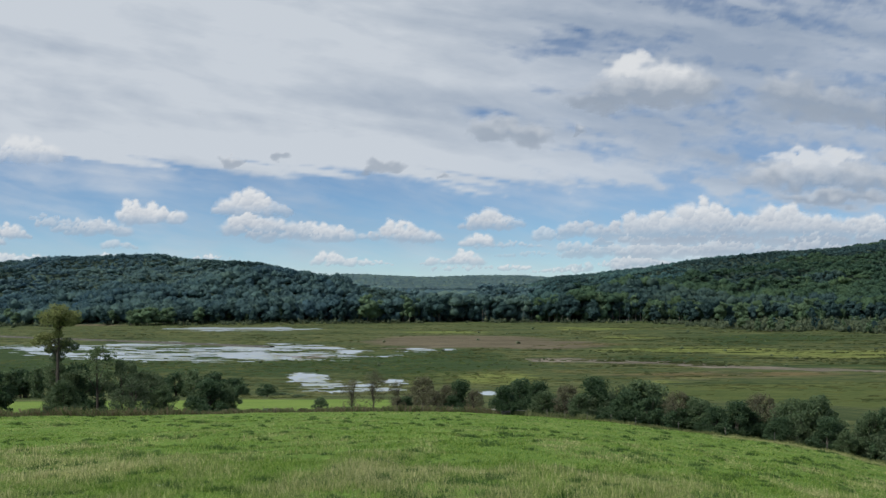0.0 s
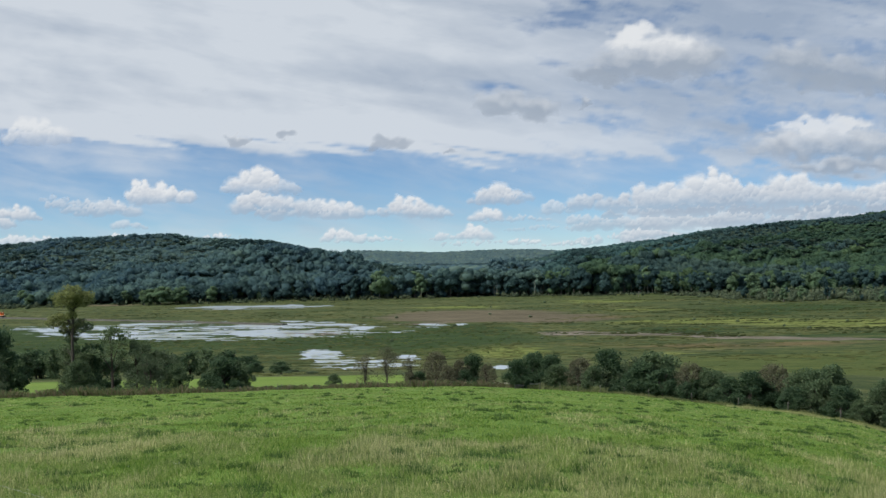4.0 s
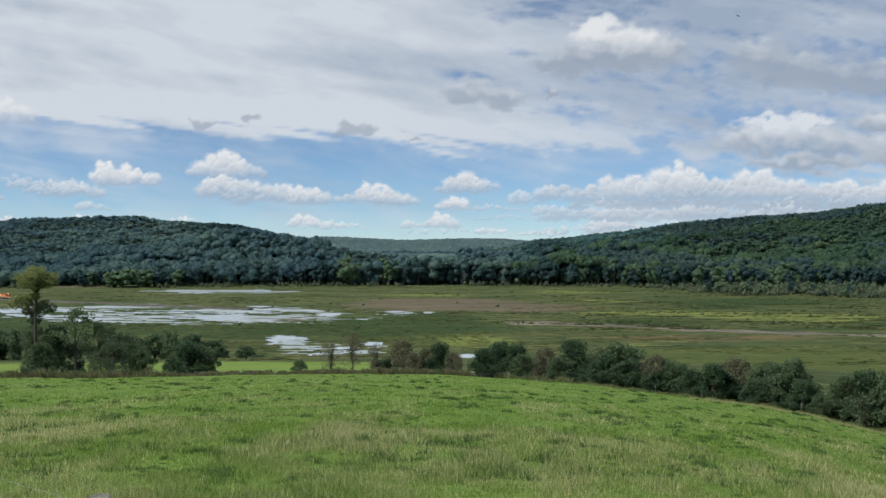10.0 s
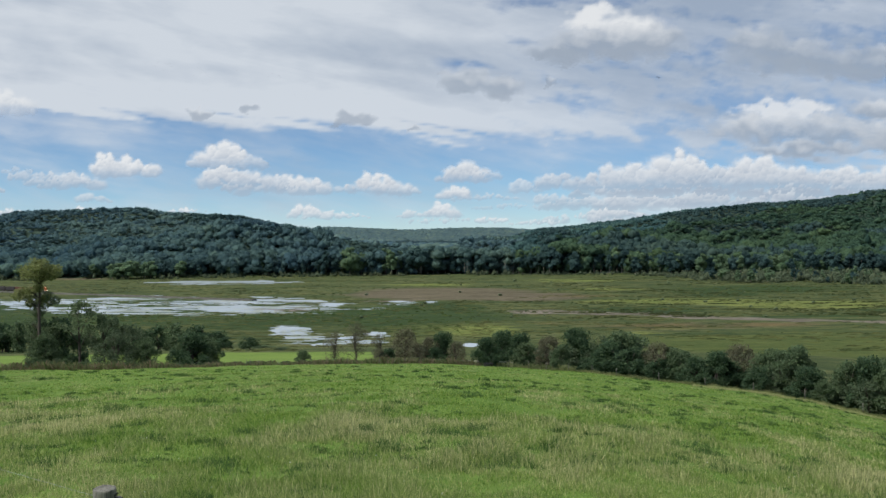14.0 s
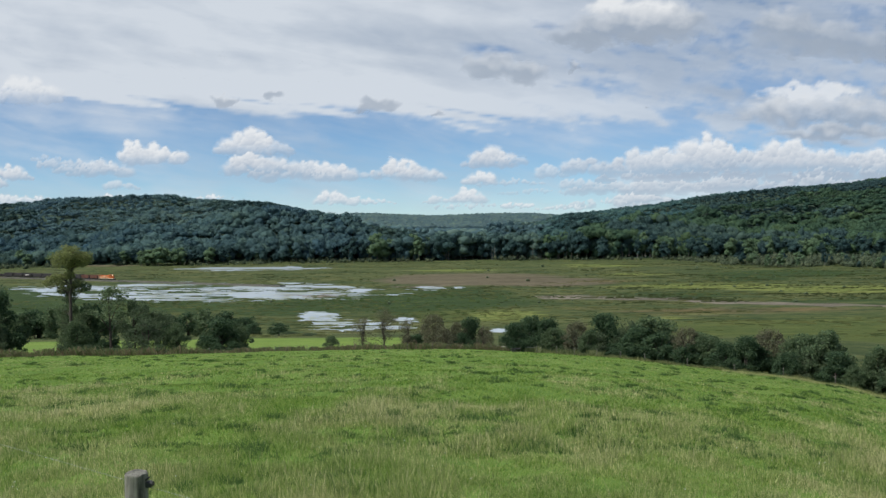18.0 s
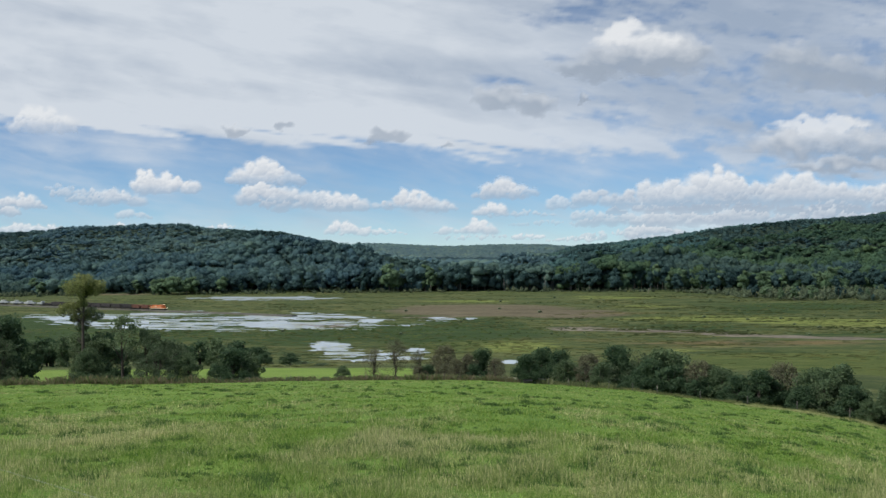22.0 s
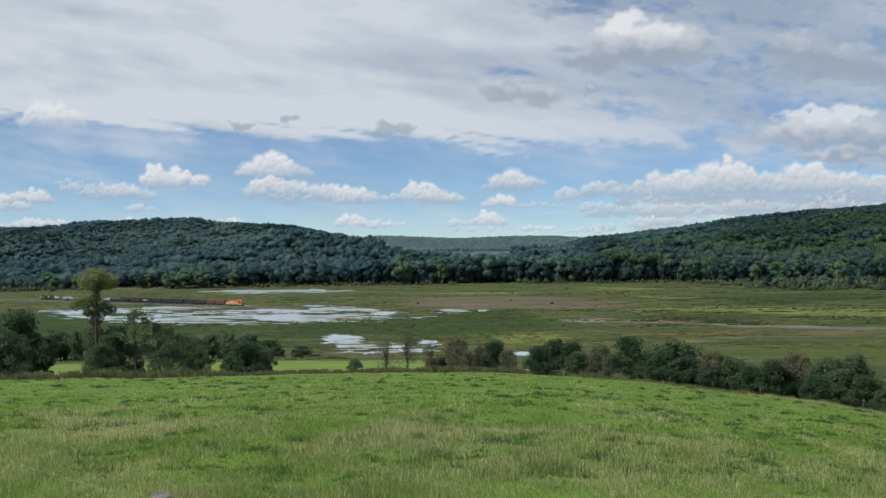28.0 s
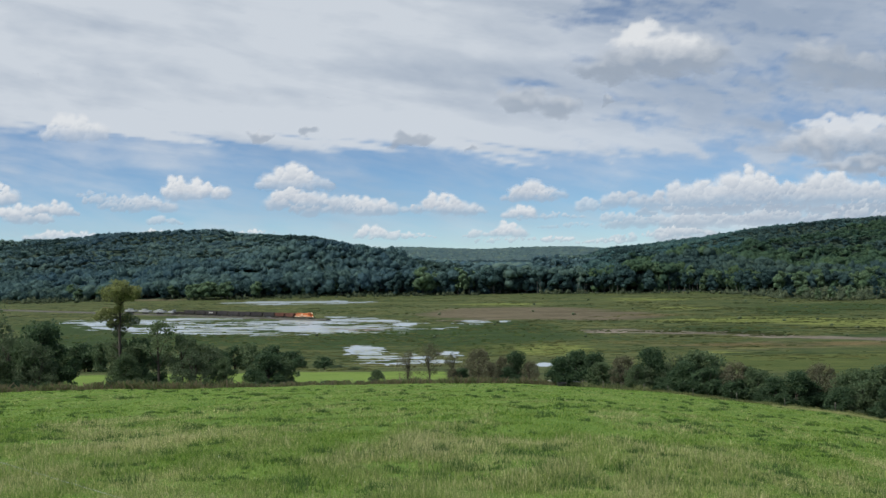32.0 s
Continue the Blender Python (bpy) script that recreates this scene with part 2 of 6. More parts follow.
def bearing(x, y):
    d = np.maximum(y, 1e-3)
    return np.where(y > 0.02 * np.abs(x), MID + FOCAL * x / d, np.where(x > 0, 4000.0, -2500.0))


RIDGE, FAR = 1480.0 * DEEP, 3700.0 * DEEP
TREE, FAR_TREE = 6.5, 8.0


def pond_field(u, v):
    """Above 0: open water. u is the bearing, v the row below the skyline at which a spot of the marsh shows."""
    w = v - u * 0.006
    n = 0.5 * vnoise(u / 64, w / 1.5, 5) + 0.5 * vnoise(u / 30, w / 0.8, 6) - 0.5
    n2 = fbm(u / 26, v / 2.0, 9, 3) - 0.5

    def pool(cu, cv, ru, rv, a=1.0, b=0.3, k=1.0):
        r = np.sqrt(((u - cu) / ru) ** 2 + ((v - cv) / rv) ** 2)
        return k - k * r - 2.5 * np.maximum(r - 1, 0) + 1.45 * a * n + b * n2
    f = pool(250, 554, 320, 13, 2.9, 0.3, 0.2)
    f = np.maximum(f, pool(400, 557, 160, 10, 2.3, 0.3, 0.44))
    f = np.maximum(f, pool(20, 548, 120, 6, 2.8, 0.3, 0.1))
    f = f - 1.2 * smooth(-1, 4, v - 543 - 0.173 * (u + 60)) * smooth(100, 85, u)
    f = np.maximum(f, pool(390, 512.5, 130, 3.6, 1.6, 0.3, 0.42))
    f = np.maximum(f, 0.42 - 0.42 * (((u - 499) / 29) ** 6 + ((v - 598) / 7.5) ** 6) ** (1 / 6) + 0.5 * n)
    f = np.maximum(f, pool(548, 615, 56, 9, 1.5, 2.8, 0.28))
    f = np.maximum(f, pool(578, 612, 36, 6.5, 1.5, 2.6, 0.25))
    f = np.maximum(f, pool(650, 607, 24, 5.5, 0.8, 0.6, 0.6))
    f = np.maximum(f, pool(638, 620, 34, 3, 1.2, 1.2, 0.2))
    f = np.maximum(f, pool(818, 627, 16, 5, 0.3))
    f = np.maximum(f, pool(747, 549, 12, 1.8, 0.3))
    f = np.maximum(f, pool(690, 548, 16, 1.4, 0.3))
    f = np.maximum(f, pool(570, 553, 22, 2.5, 0.5))
    return f


def shown_row(d):
    return HORIZON + FOCAL * EYE / np.maximum(d, 1.0)


def land(x, y):
    """Height of the ground."""
    x, y = np.asarray(x, float), np.asarray(y, float)
    u = bearing(x, y)
    d = np.where(y > 0, y, 0.0)
    e = edge_distance(u)
    # the field tilts down to either side
    side = np.minimum(d, e) / FOCAL * knots(u, (-900, 40), (-300, 22), (0, 15), (200, 13), (400, 9), (600, 6), (750, 6), (870, 12), (1000, 19), (1150, 33), (1316, 51),
                                            (1420, 68), (1511, 90), (1568, 100), (1700, 128), (2000, 170), (4000, 200))
    base = knots(np.minimum(d, e) / DEEP, (0, 1.6), (2.5, 1.8), (5, 2.75), (12, 3.75), (150, 22.05), (400, 30))
    past = knots(np.maximum(d - e, 0) / DEEP, (0, 0), (20, 3.7), (50, 7.0), (110, 13.8), (170, 20), (231, 27), (300, 34), (600, 50))
    roll = (fbm(x / 14, y / 14, 3, 3) - 0.5) * 0.5 * smooth(10, 40, d) * (1 - smooth(0, 30, d - e) * 0.3)
    hummock = (fbm(x / 2.1, y / 3.6, 4, 3) - 0.5) * 0.36 * smooth(9, 16, d) * smooth(2, -6, d - e)
    z = EYE - base - past - side - roll + hummock
    z = np.maximum(z, 0.0)
    # the marsh, with its pools
    wet = smooth(0.6, 0.0, z)
    v = shown_row(d)
    pool = smooth(-0.02, 0.06, pond_field(u, v)) * wet * (d < 1180)
    z = z + wet * (0.02 + 0.14 * fbm(x / 9, y / 9, 21, 3)) - pool * 1.2
    # wooded hills
    foot = hill_foot(u)
    top = EYE + (HORIZON - ridge_row(u)) / FOCAL * RIDGE - TREE
    t = np.clip((d - foot) / (RIDGE - foot), 0, 1)
    rise = np.maximum(top, 0) * (0.35 * t + 0.65 * smooth(0, 1, t))
    rise = rise * (1 - smooth(RIDGE + 150, RIDGE + 1000, d))
    slope = smooth(0.04, 0.3, t) * (1 - smooth(0.7, 0.98, t)) * (top > 12)
    fold = 1 - np.abs(2 * fbm((x + 0.35 * y) / 230, (y - 0.3 * x) / 125, 34, 3) - 1)
    rise = rise + ((fbm(x / 190, y / 160, 33, 2) - 0.5) * 30 + (fold ** 2 - 0.6) * 34) * slope
    # a lower spur before the main slope, with a hollow behind it
    spur = (0.45 + 1.1 * fbm(u / 130, u * 0, 35, 2)) * smooth(20, 170, u) * smooth(640, 540, u) + (0.15 + 0.9 * fbm(u / 110, u * 0, 37, 2)) * smooth(960, 1050, u)
    rise = rise + spur * (25 * np.exp(-((d - foot - 100) / 52) ** 2) - 19 * np.exp(-((d - foot - 215) / 62) ** 2))
    # where the long slope begins, no fold stands higher than the crest behind it
    crest = EYE + (HORIZON - ridge_row(u)) / FOCAL * d - TREE - 8 * smooth(0.98, 0.75, t)
    rise = rise - np.maximum(rise - np.maximum(crest, 0), 0) * smooth(850, 900, u) * smooth(1230, 1130, u) * (d < RIDGE)
    far_top = EYE + (HORIZON - far_row(u)) / FOCAL * FAR - FAR_TREE
    rise = np.maximum(rise, np.maximum(far_top, 0) * smooth(FAR - 1000, FAR, d))
    rise = np.where(d > FAR, rise - (d - FAR) * 0.04, rise)
    z = np.where(d > foot, np.maximum(z, 0.3) + rise, z)
    # behind and beside the lookout the road's bank stays level
    return np.where(y <= 0, EYE - 1.6 - np.minimum(np.abs(x) * 0.02, 8), z)


def place(u, d):
    """The spot of the ground on a bearing, at a distance."""
    x = (u - MID) / FOCAL * d
    return float(x), float(d), float(land(np.array([x]), np.array([d]))[0])


def spot(u, v, cu, cv, ru, rv):
    return np.clip(1.25 - np.sqrt(((u - cu) / ru) ** 2 + ((v - cv) / rv) ** 2), 0, 1)


def build_ground():
    fine = np.radians(np.arange(-33, 33.001, 0.19))
    rest = np.radians(np.concatenate([np.arange(-180, -33, 4.0), np.arange(36, 180.1, 4.0)]))
    az = np.sort(np.concatenate([fine, rest]))
    d = [0.0]
    while d[-1] < 4950:
        r = d[-1]
        d.append(max(r + 0.25, r * (1.004 if 455 < r < 1230 else 1.022 if r < 455 else 1.007 if r < 1950 else 1.02)))
    d = np.array(d)
    # straight rows across the view, circles elsewhere
    front = np.cos(np.clip(az, -radians(50), radians(50)))
    rad = d[:, None] / front[None]
    rad = np.minimum(rad, 7500)
    x, y = rad * np.sin(az)[None] + 0.013, rad * np.cos(az)[None] - 0.017
    z = land(x, y)
    u, dist = bearing(x, y), np.maximum(y, 0.1)
    v = shown_row(dist)
    wet = smooth(2.5, 0.8, z) * (dist > 250)
    reed = np.maximum.reduce([spot(u, v, 620, 575, 330, 20), spot(u, v, 120, 578, 340, 17), spot(u, v, -10, 587, 260, 22), spot(u, v, -40, 556, 130, 16), spot(u, v, 430, 590, 130, 10), spot(u, v, 250, 556, 340, 18) * 0.9, spot(u, v, 720, 592, 130, 14), spot(u, v, 1320, 529, 220, 10) * 0.8,
                              spot(u, v, 1150, 565, 110, 5), spot(u, v, 1430, 577, 170, 2.4), spot(u, v, 1115, 563, 125, 5), spot(u, v, 1260, 537, 90, 7), spot(u, v, 745, 564, 130, 17), spot(u, v, 460, 585, 60, 8), spot(u, v, 1540, 566, 60, 3)])
    lime = np.maximum.reduce([spot(u, v, 745, 519, 90, 2.6), spot(u, v, 1190, 550, 210, 7), spot(u, v, 1440, 557, 230, 9), np.minimum(1.25 * spot(u, v, 836, 600, 80, 11), 1), spot(u, v, 1000, 512, 120, 4) * 0.7, spot(u, v, 1180, 598, 60, 4) * 0.7, spot(u, v, 1350, 612, 260, 14) * 0.2,
                              spot(u, v, 1060, 528, 90, 4) * 0.7, spot(u, v, 1120, 606, 60, 4) * 0.6, spot(u, v, 150, 516, 100, 4) * 0.4])
    brown = np.maximum.reduce([spot(u, v, 770, 535, 185, 12), spot(u, v, 900, 541, 150, 8), spot(u, v, 1250, 592, 330, 8) * 0.4, spot(u, v, 130, 506, 150, 4) * 0.36, spot(u, v, 1220, 600, 200, 10) * 0.3])
    mud = np.maximum.reduce([spot(u, v, 680, 547, 70, 2.5) * 0.8,
                             spot(u, v, 640, 605, 30, 4) * 0.6, spot(u, v, 470, 562, 120, 5) * 0.7])
    bed = knots(u, (860, 566), (1000, 569), (1130, 573), (1270, 581), (1568, 589), (1800, 594)) + 3.0 * (fbm(u / 60, u * 0, 88, 2) - 0.5)
    creek = np.clip(1.35 - np.abs(v - bed) / (1.5 + 2.6 * vnoise(u / 50, u * 0, 87)), 0, 1) * smooth(850, 920, u)
    bank = np.clip(1.2 - np.abs(v - bed + 3.2) / 1.6, 0, 1) * smooth(850, 920, u) * smooth(0.25, 0.6, vnoise(u / 35, u * 0, 86))
    reed = np.maximum(reed, bank)
    mud = np.maximum(mud, creek * (0.75 + 0.4 * vnoise(u / 40, u * 0, 89)))
    meadow = 1.1 * np.maximum(spot(u, v, 1340, 634, 470, 36), spot(u, v, 790, 600, 200, 17) * 0.75)
    rust = np.maximum.reduce([spot(u, v, 1170, 594, 180, 8) * 0.75, spot(u, v, 1330, 592, 190, 6) * 0.7, spot(u, v, 1020, 540, 110, 4) * 0.6, spot(u, v, 1010, 588, 130, 9) * 0.5, spot(u, v, 1480, 597, 120, 5) * 0.4])
    inside = smooth(3, -3, dist - edge_distance(u))
    lawn = smooth(43, 67, dist - edge_distance(u)) * smooth(185, 155, dist - edge_distance(u)) * smooth(-700, -400, u) * smooth(700, 600, u)
    wood = smooth(-5, 25, dist - hill_foot(u))
    marsh = 1 - inside
    strip = smooth(-6, -3.5, dist - edge_distance(u)) * smooth(9, 6, dist - edge_distance(u)) * smooth(1150, 1330, u) * 0.9
    me = np_mesh("ground", np.stack([x, y, z], 2).reshape(-1, 3), grid_faces(len(d), len(az))[:, ::-1], True,
                 {"reed": reed * wet, "lime": np.maximum(lime * wet, strip), "brown": np.minimum(brown * 1.35, 1) * wet, "mud": mud * wet, "meadow": meadow * wet, "rust": rust * wet, "lawn": lawn, "wood": wood, "marsh": marsh})
    me.materials.append(GROUND)
    return tagged(new("ground", me), "green pasture falling to an olive marsh with brown patches", "ground", kind="structure")


build_ground()
bm = bmesh.new()
for cx, cy in ((-520, 405), (900, 405), (900, 1180), (-520, 1180)):
    bm.verts.new((cx, cy, -0.06))
bm.faces.new(bm.verts)
me = bpy.data.meshes.new("water")
bm.to_mesh(me)
bm.free()
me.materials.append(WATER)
tagged(new("water", me), "still marsh pools, the bright sky's pale reflection partly put into their colour", "water", kind="structure")

# ---- the sky's clouds ----
def cloud_material(name, white, grey, scale, stretch, soft, low, high, tilt=0.0, contrast=1.6):
    """Thin cloud: clear sky shows through its gaps."""
    m, n, l, p = material(name)
    n.remove(p)
    billow = noise_node(n, l, scale, 8, rough=0.6, stretch=stretch, distortion=0.4, tilt=tilt)
    wisp = noise_node(n, l, scale * 0.27, 5, rough=0.5, stretch=stretch, tilt=tilt)
    nn = calc(n, l, "MULTIPLY_ADD", billow, 0.6, calc(n, l, "MULTIPLY", wisp, 0.4))
    f = calc(n, l, "MULTIPLY_ADD", calc(n, l, "SUBTRACT", nn, 0.5), soft, attr(n, "cover"))
    mr = n.new("ShaderNodeMapRange")
    mr.interpolation_type = "SMOOTHSTEP"
    mr.inputs["From Min"].default_value, mr.inputs["From Max"].default_value = low, high
    l.new(f, mr.inputs[0])
    alpha = calc(n, l, "MULTIPLY", mr.outputs[0], attr(n, "thick"))
    sh = calc(n, l, "MULTIPLY_ADD", calc(n, l, "SUBTRACT", nn, 0.5), -contrast, attr(n, "under"))
    col = ramp(n, l, sh, [(0.1, white), (0.8, grey)])
    em = n.new("ShaderNodeEmission")
    l.new(col, em.inputs[0])
    tr = n.new("ShaderNodeBsdfTransparent")
    ms = n.new("ShaderNodeMixShader")
    l.new(alpha, ms.inputs[0])
    l.new(tr.outputs[0], ms.inputs[1])
    l.new(em.outputs[0], ms.inputs[2])
    l.new(ms.outputs[0], n["Material Output"].inputs[0])
    return m


def sky_sheet(name, label, radius, low, high, step, field, mat, wide=False):
    """A far curved sheet of sky round the lookout; field(u, v) gives cover, thickness and underside."""
    az = np.arange(-35, 35.01, step)
    if wide:
        az = np.concatenate([np.arange(-180, -35, 2.0), az, np.arange(37, 181, 2.0)])
    az = np.radians(az)
    el = np.arange(low, high + 0.01, step)
    if wide:
        el = np.concatenate([np.arange(low, 26, step), np.arange(26, high + 0.1, 2.0)])
    el = np.radians(el)
    a, e = np.meshgrid(az, el)
    xyz = np.stack([np.sin(a) * np.cos(e), np.cos(a) * np.cos(e), np.sin(e)], 2) * radius
    ahead = np.clip(a, -radians(50), radians(50))
    u = MID + FOCAL * (np.tan(ahead) + (a - ahead))
    v = HORIZON - FOCAL * np.tan(e) / np.cos(ahead)
    cover, thick, under = field(u, v)
    if wide:
        to_sun = np.sin(e) * math.sin(radians(SUN_HEIGHT)) + np.cos(e) * math.cos(radians(SUN_HEIGHT)) * np.cos(a - radians(SUN_SIDE))
        thick = thick * smooth(24, 44, np.degrees(np.arccos(np.clip(to_sun, -1, 1))))
    me = np_mesh(name, xyz.reshape(-1, 3), grid_faces(len(el), len(az)), True, {"cover": cover, "thick": thick, "under": under})
    me.materials.append(mat)
    ob = tagged(new(name, me), label, "clouds", kind="structure")
    ob.location = (0, 0, EYE)
    return ob


def heap(puffs, u, v):
    """Soft cloud from (centre u, v, half width, half height, greyness): flat below, heaped above."""
    cover = np.zeros_like(u)
    under = np.zeros_like(u)
    weight = np.full_like(u, 1e-4)
    for cu, cv, ru, rv, grey in puffs:
        dv = (v - cv) / np.where(v > cv, rv * 0.8, rv)
        f = np.clip(1.15 - 0.75 * (((u - cu) / ru) ** 2 + dv ** 2), 0, 1)
        cover = np.maximum(cover, f)
        w = f ** 2
        under += w * np.clip((v - cv) / rv * 0.5 + 0.38 + grey, 0, 1.2)
        weight += w
    return cover, under / weight


def soft_field(puffs, wobble=1.0, thick=1.0, soft_left=0.0):
    def field(u, v):
        u2 = u + (fbm(u / 22, v / 16, 61, 3) - 0.5) * 26 * wobble
        v2 = v + (fbm(u / 22, v / 16, 67, 3) - 0.5) * 20 * wobble
        cover, under = heap(puffs, u2, v2)
        return cover, thick - 0.4 * thick * smooth(1000, 760, u) * soft_left, under
    return field


def cauliflower(clouds):
    """Heaped clouds (centre, base, half width, height, greyness, thickness): a dome of billows over a level base."""
    def field(u, v):
        cover, under, thick = np.zeros_like(u), np.full_like(u, 0.3), np.ones_like(u)
        wu = u + (fbm(u / 9, v / 7, 61, 3) - 0.5) * 9
        wv = v + (fbm(u / 9, v / 7, 67, 3) - 0.5) * 8
        for k, (cu, base, half, high, grey, dense) in enumerate(clouds):
            cols = np.flatnonzero((u[0] > cu - half * 1.3 - 20) & (u[0] < cu + half * 1.3 + 20))
            if len(cols) == 0:
                continue
            cut = slice(cols[0], cols[-1] + 1)
            uu, vv = wu[:, cut], wv[:, cut]
            r = random.Random(1000 + k)
            lean = r.uniform(-0.3, 0.3)
            high *= 1.2
            best, shade = np.zeros_like(uu), np.zeros_like(uu)
            for j in range(20 + int(half / 3)):
                x = r.uniform(-1, 1)
                crest = (1.02 - 0.85 * (abs(x - lean) / (1 + abs(lean))) ** 1.8) * r.uniform(0.65, 1.08)
                size = high * (r.uniform(0.34, 0.55) if j < 7 else r.uniform(0.14, 0.34)) * (0.6 + 0.5 * max(crest, 0))
                y = base - max(size * 0.7, crest * high - size) * (r.uniform(0.5, 0.95) if j < 7 else r.uniform(0.85, 1.06))
                size_u = size * (r.uniform(1.1, 1.7) if j < 7 else r.uniform(0.9, 1.25))
                f = 1.2 - np.sqrt(((uu - cu - x * half) / size_u) ** 2 + ((vv - y) / size) ** 2) * 0.95
                f = f - 1.2 * np.maximum(vv - base + 2, 0) / (0.35 * high + 4)
                win = f > best
                shade = np.where(win, (vv - y) / size * 0.34 + (uu - cu - x * half) / size_u * 0.12, shade)
                best = np.maximum(best, f)
            best = np.clip(best, 0, 1)
            down = np.clip((vv - (base - high)) / high, 0, 1.1)
            tone = np.clip(0.12 + 0.62 * down ** 1.5 + shade + grey, 0, 1.2)
            front = best > cover[:, cut]
            under[:, cut] = np.where(front, tone, under[:, cut])
            thick[:, cut] = np.where(front, dense * (1 - 0.4 * smooth(0.55, 1.05, down)), thick[:, cut])
            cover[:, cut] = np.maximum(cover[:, cut], best)
        return cover, thick, under
    return field


def heaps_low():
    """The heaped clouds over the hills, from those low at the skyline to the near ones."""
    skyline = [(522, 399, 26, 22, -.05, .85), (562, 401, 40, 14, 0, .75), (610, 400, 32, 8, -.05, .7), (716, 400, 24, 15, 0, .7), (768, 400, 28, 24, 0, .85), (845, 408, 42, 9, -.1, .8), (790, 410, 90, 9, .15, .6),
               (935, 414, 46, 11, 0, .7), (1010, 410, 80, 16, .1, .7), (1075, 402, 46, 20, 0, .8), (125, 388, 26, 10, -.1, .8), (315, 390, 34, 9, -.1, .8), (-10, 392, 30, 13, 0, .8), (-70, 396, 46, 18, 0, .8)]
    near = [(108, 346, 54, 30, .08, .78), (45, 332, 44, 18, .12, .6), (70, 340, 40, 22, .1, .7), (12, 317, 26, 10, .1, .4), (152, 370, 30, 16, .1, .6), (182, 325, 30, 36, -.04, .95), (228, 325, 32, 33, -.04, .95), (-60, 352, 52, 26, .05, .9),
            (-130, 364, 70, 30, .05, .9), (-180, 330, 44, 34, 0, .9), (-260, 362, 70, 38, 0, .9), (-15, 214, 58, 44, -.12, .72), (880, 385, 60, 9, .2, .4)]
    middle = [(372, 310, 46, 42, -.02, .95), (425, 312, 34, 22, .15, .6), (385, 345, 46, 42, .05, .95), (455, 358, 80, 34, .15, .85), (530, 358, 38, 34, 0, .92), (478, 352, 40, 26, .1, .8), (652, 359, 56, 36, 0, .95), (610, 354, 32, 14, .1, .55),
              (700, 358, 28, 16, .05, .7), (800, 338, 38, 34, .05, .92), (845, 333, 26, 16, .15, .55), (788, 367, 30, 21, -.05, .9), (845, 370, 60, 12, .15, .55), (918, 357, 26, 22, .1, .6)]
    bank = [(985, 352, 50, 28, .2, .75), (1055, 354, 50, 40, .15, .88), (1110, 354, 44, 42, .12, .9), (1200, 352, 66, 58, .08, .95), (1160, 356, 50, 40, .25, .9), (1310, 352, 56, 54, .06, .95), (1260, 356, 50, 40, .3, .9), (1385, 354, 60, 44, .14, .92), (1230, 366, 120, 26, .4, .85), (1400, 368, 120, 26, .4, .85), (1080, 366, 90, 20, .35, .75),
            (1480, 358, 66, 42, .15, .92), (1565, 358, 70, 44, .15, .92), (1670, 358, 90, 50, .05, .92), (1790, 360, 90, 46, .05, .92)]
    lower = [(1010, 388, 70, 26, .25, .7), (1120, 388, 90, 26, .25, .75), (1240, 386, 100, 28, .28, .8), (1370, 390, 110, 34, .3, .8), (1520, 392, 110, 34, .3, .8), (970, 376, 40, 16, .15, .6), (1680, 394, 120, 34, .3, .8)]
    return skyline + lower + near + middle + bank


def heaps_upper():
    """Soft grey clouds below the high sheet."""
    big = [(1340, 207, 60, 11, -.45), (1415, 212, 44, 14, -.4), (1370, 218, 70, 14, -.3), (1350, 243, 120, 30, .15), (1450, 250, 100, 32, .25), (1420, 282, 120, 16, .3), (1560, 215, 70, 20, .3), (1580, 268, 90, 34, .25)]
    small = [(615, 222, 32, 14, .6), (590, 232, 28, 8, .6), (430, 206, 18, 10, .6), (345, 211, 28, 9, .5), (720, 243, 20, 5, .5), (865, 172, 50, 22, .45), (815, 158, 50, 24, .4), (962, 162, 16, 9, .4)]
    grey = [(1390, 122, 120, 34, .5), (1330, 100, 60, 36, .45), (1490, 140, 110, 30, .55), (1560, 130, 80, 34, .5)]
    return big + small + grey


def heaps_top():
    """The large cloud near the top of the sky: a white head on a soft grey body."""
    return [(1040, 42, 34, 18, -.45), (1032, 58, 46, 20, -.3), (1095, 68, 80, 28, -.1), (1065, 96, 130, 34, .4), (1140, 84, 60, 28, .3), (985, 112, 76, 24, .45)]


def gap(u, v, cu, cv, ru, rv):
    return np.exp(-(((u - cu) / ru) ** 2 + ((v - cv) / rv) ** 2))


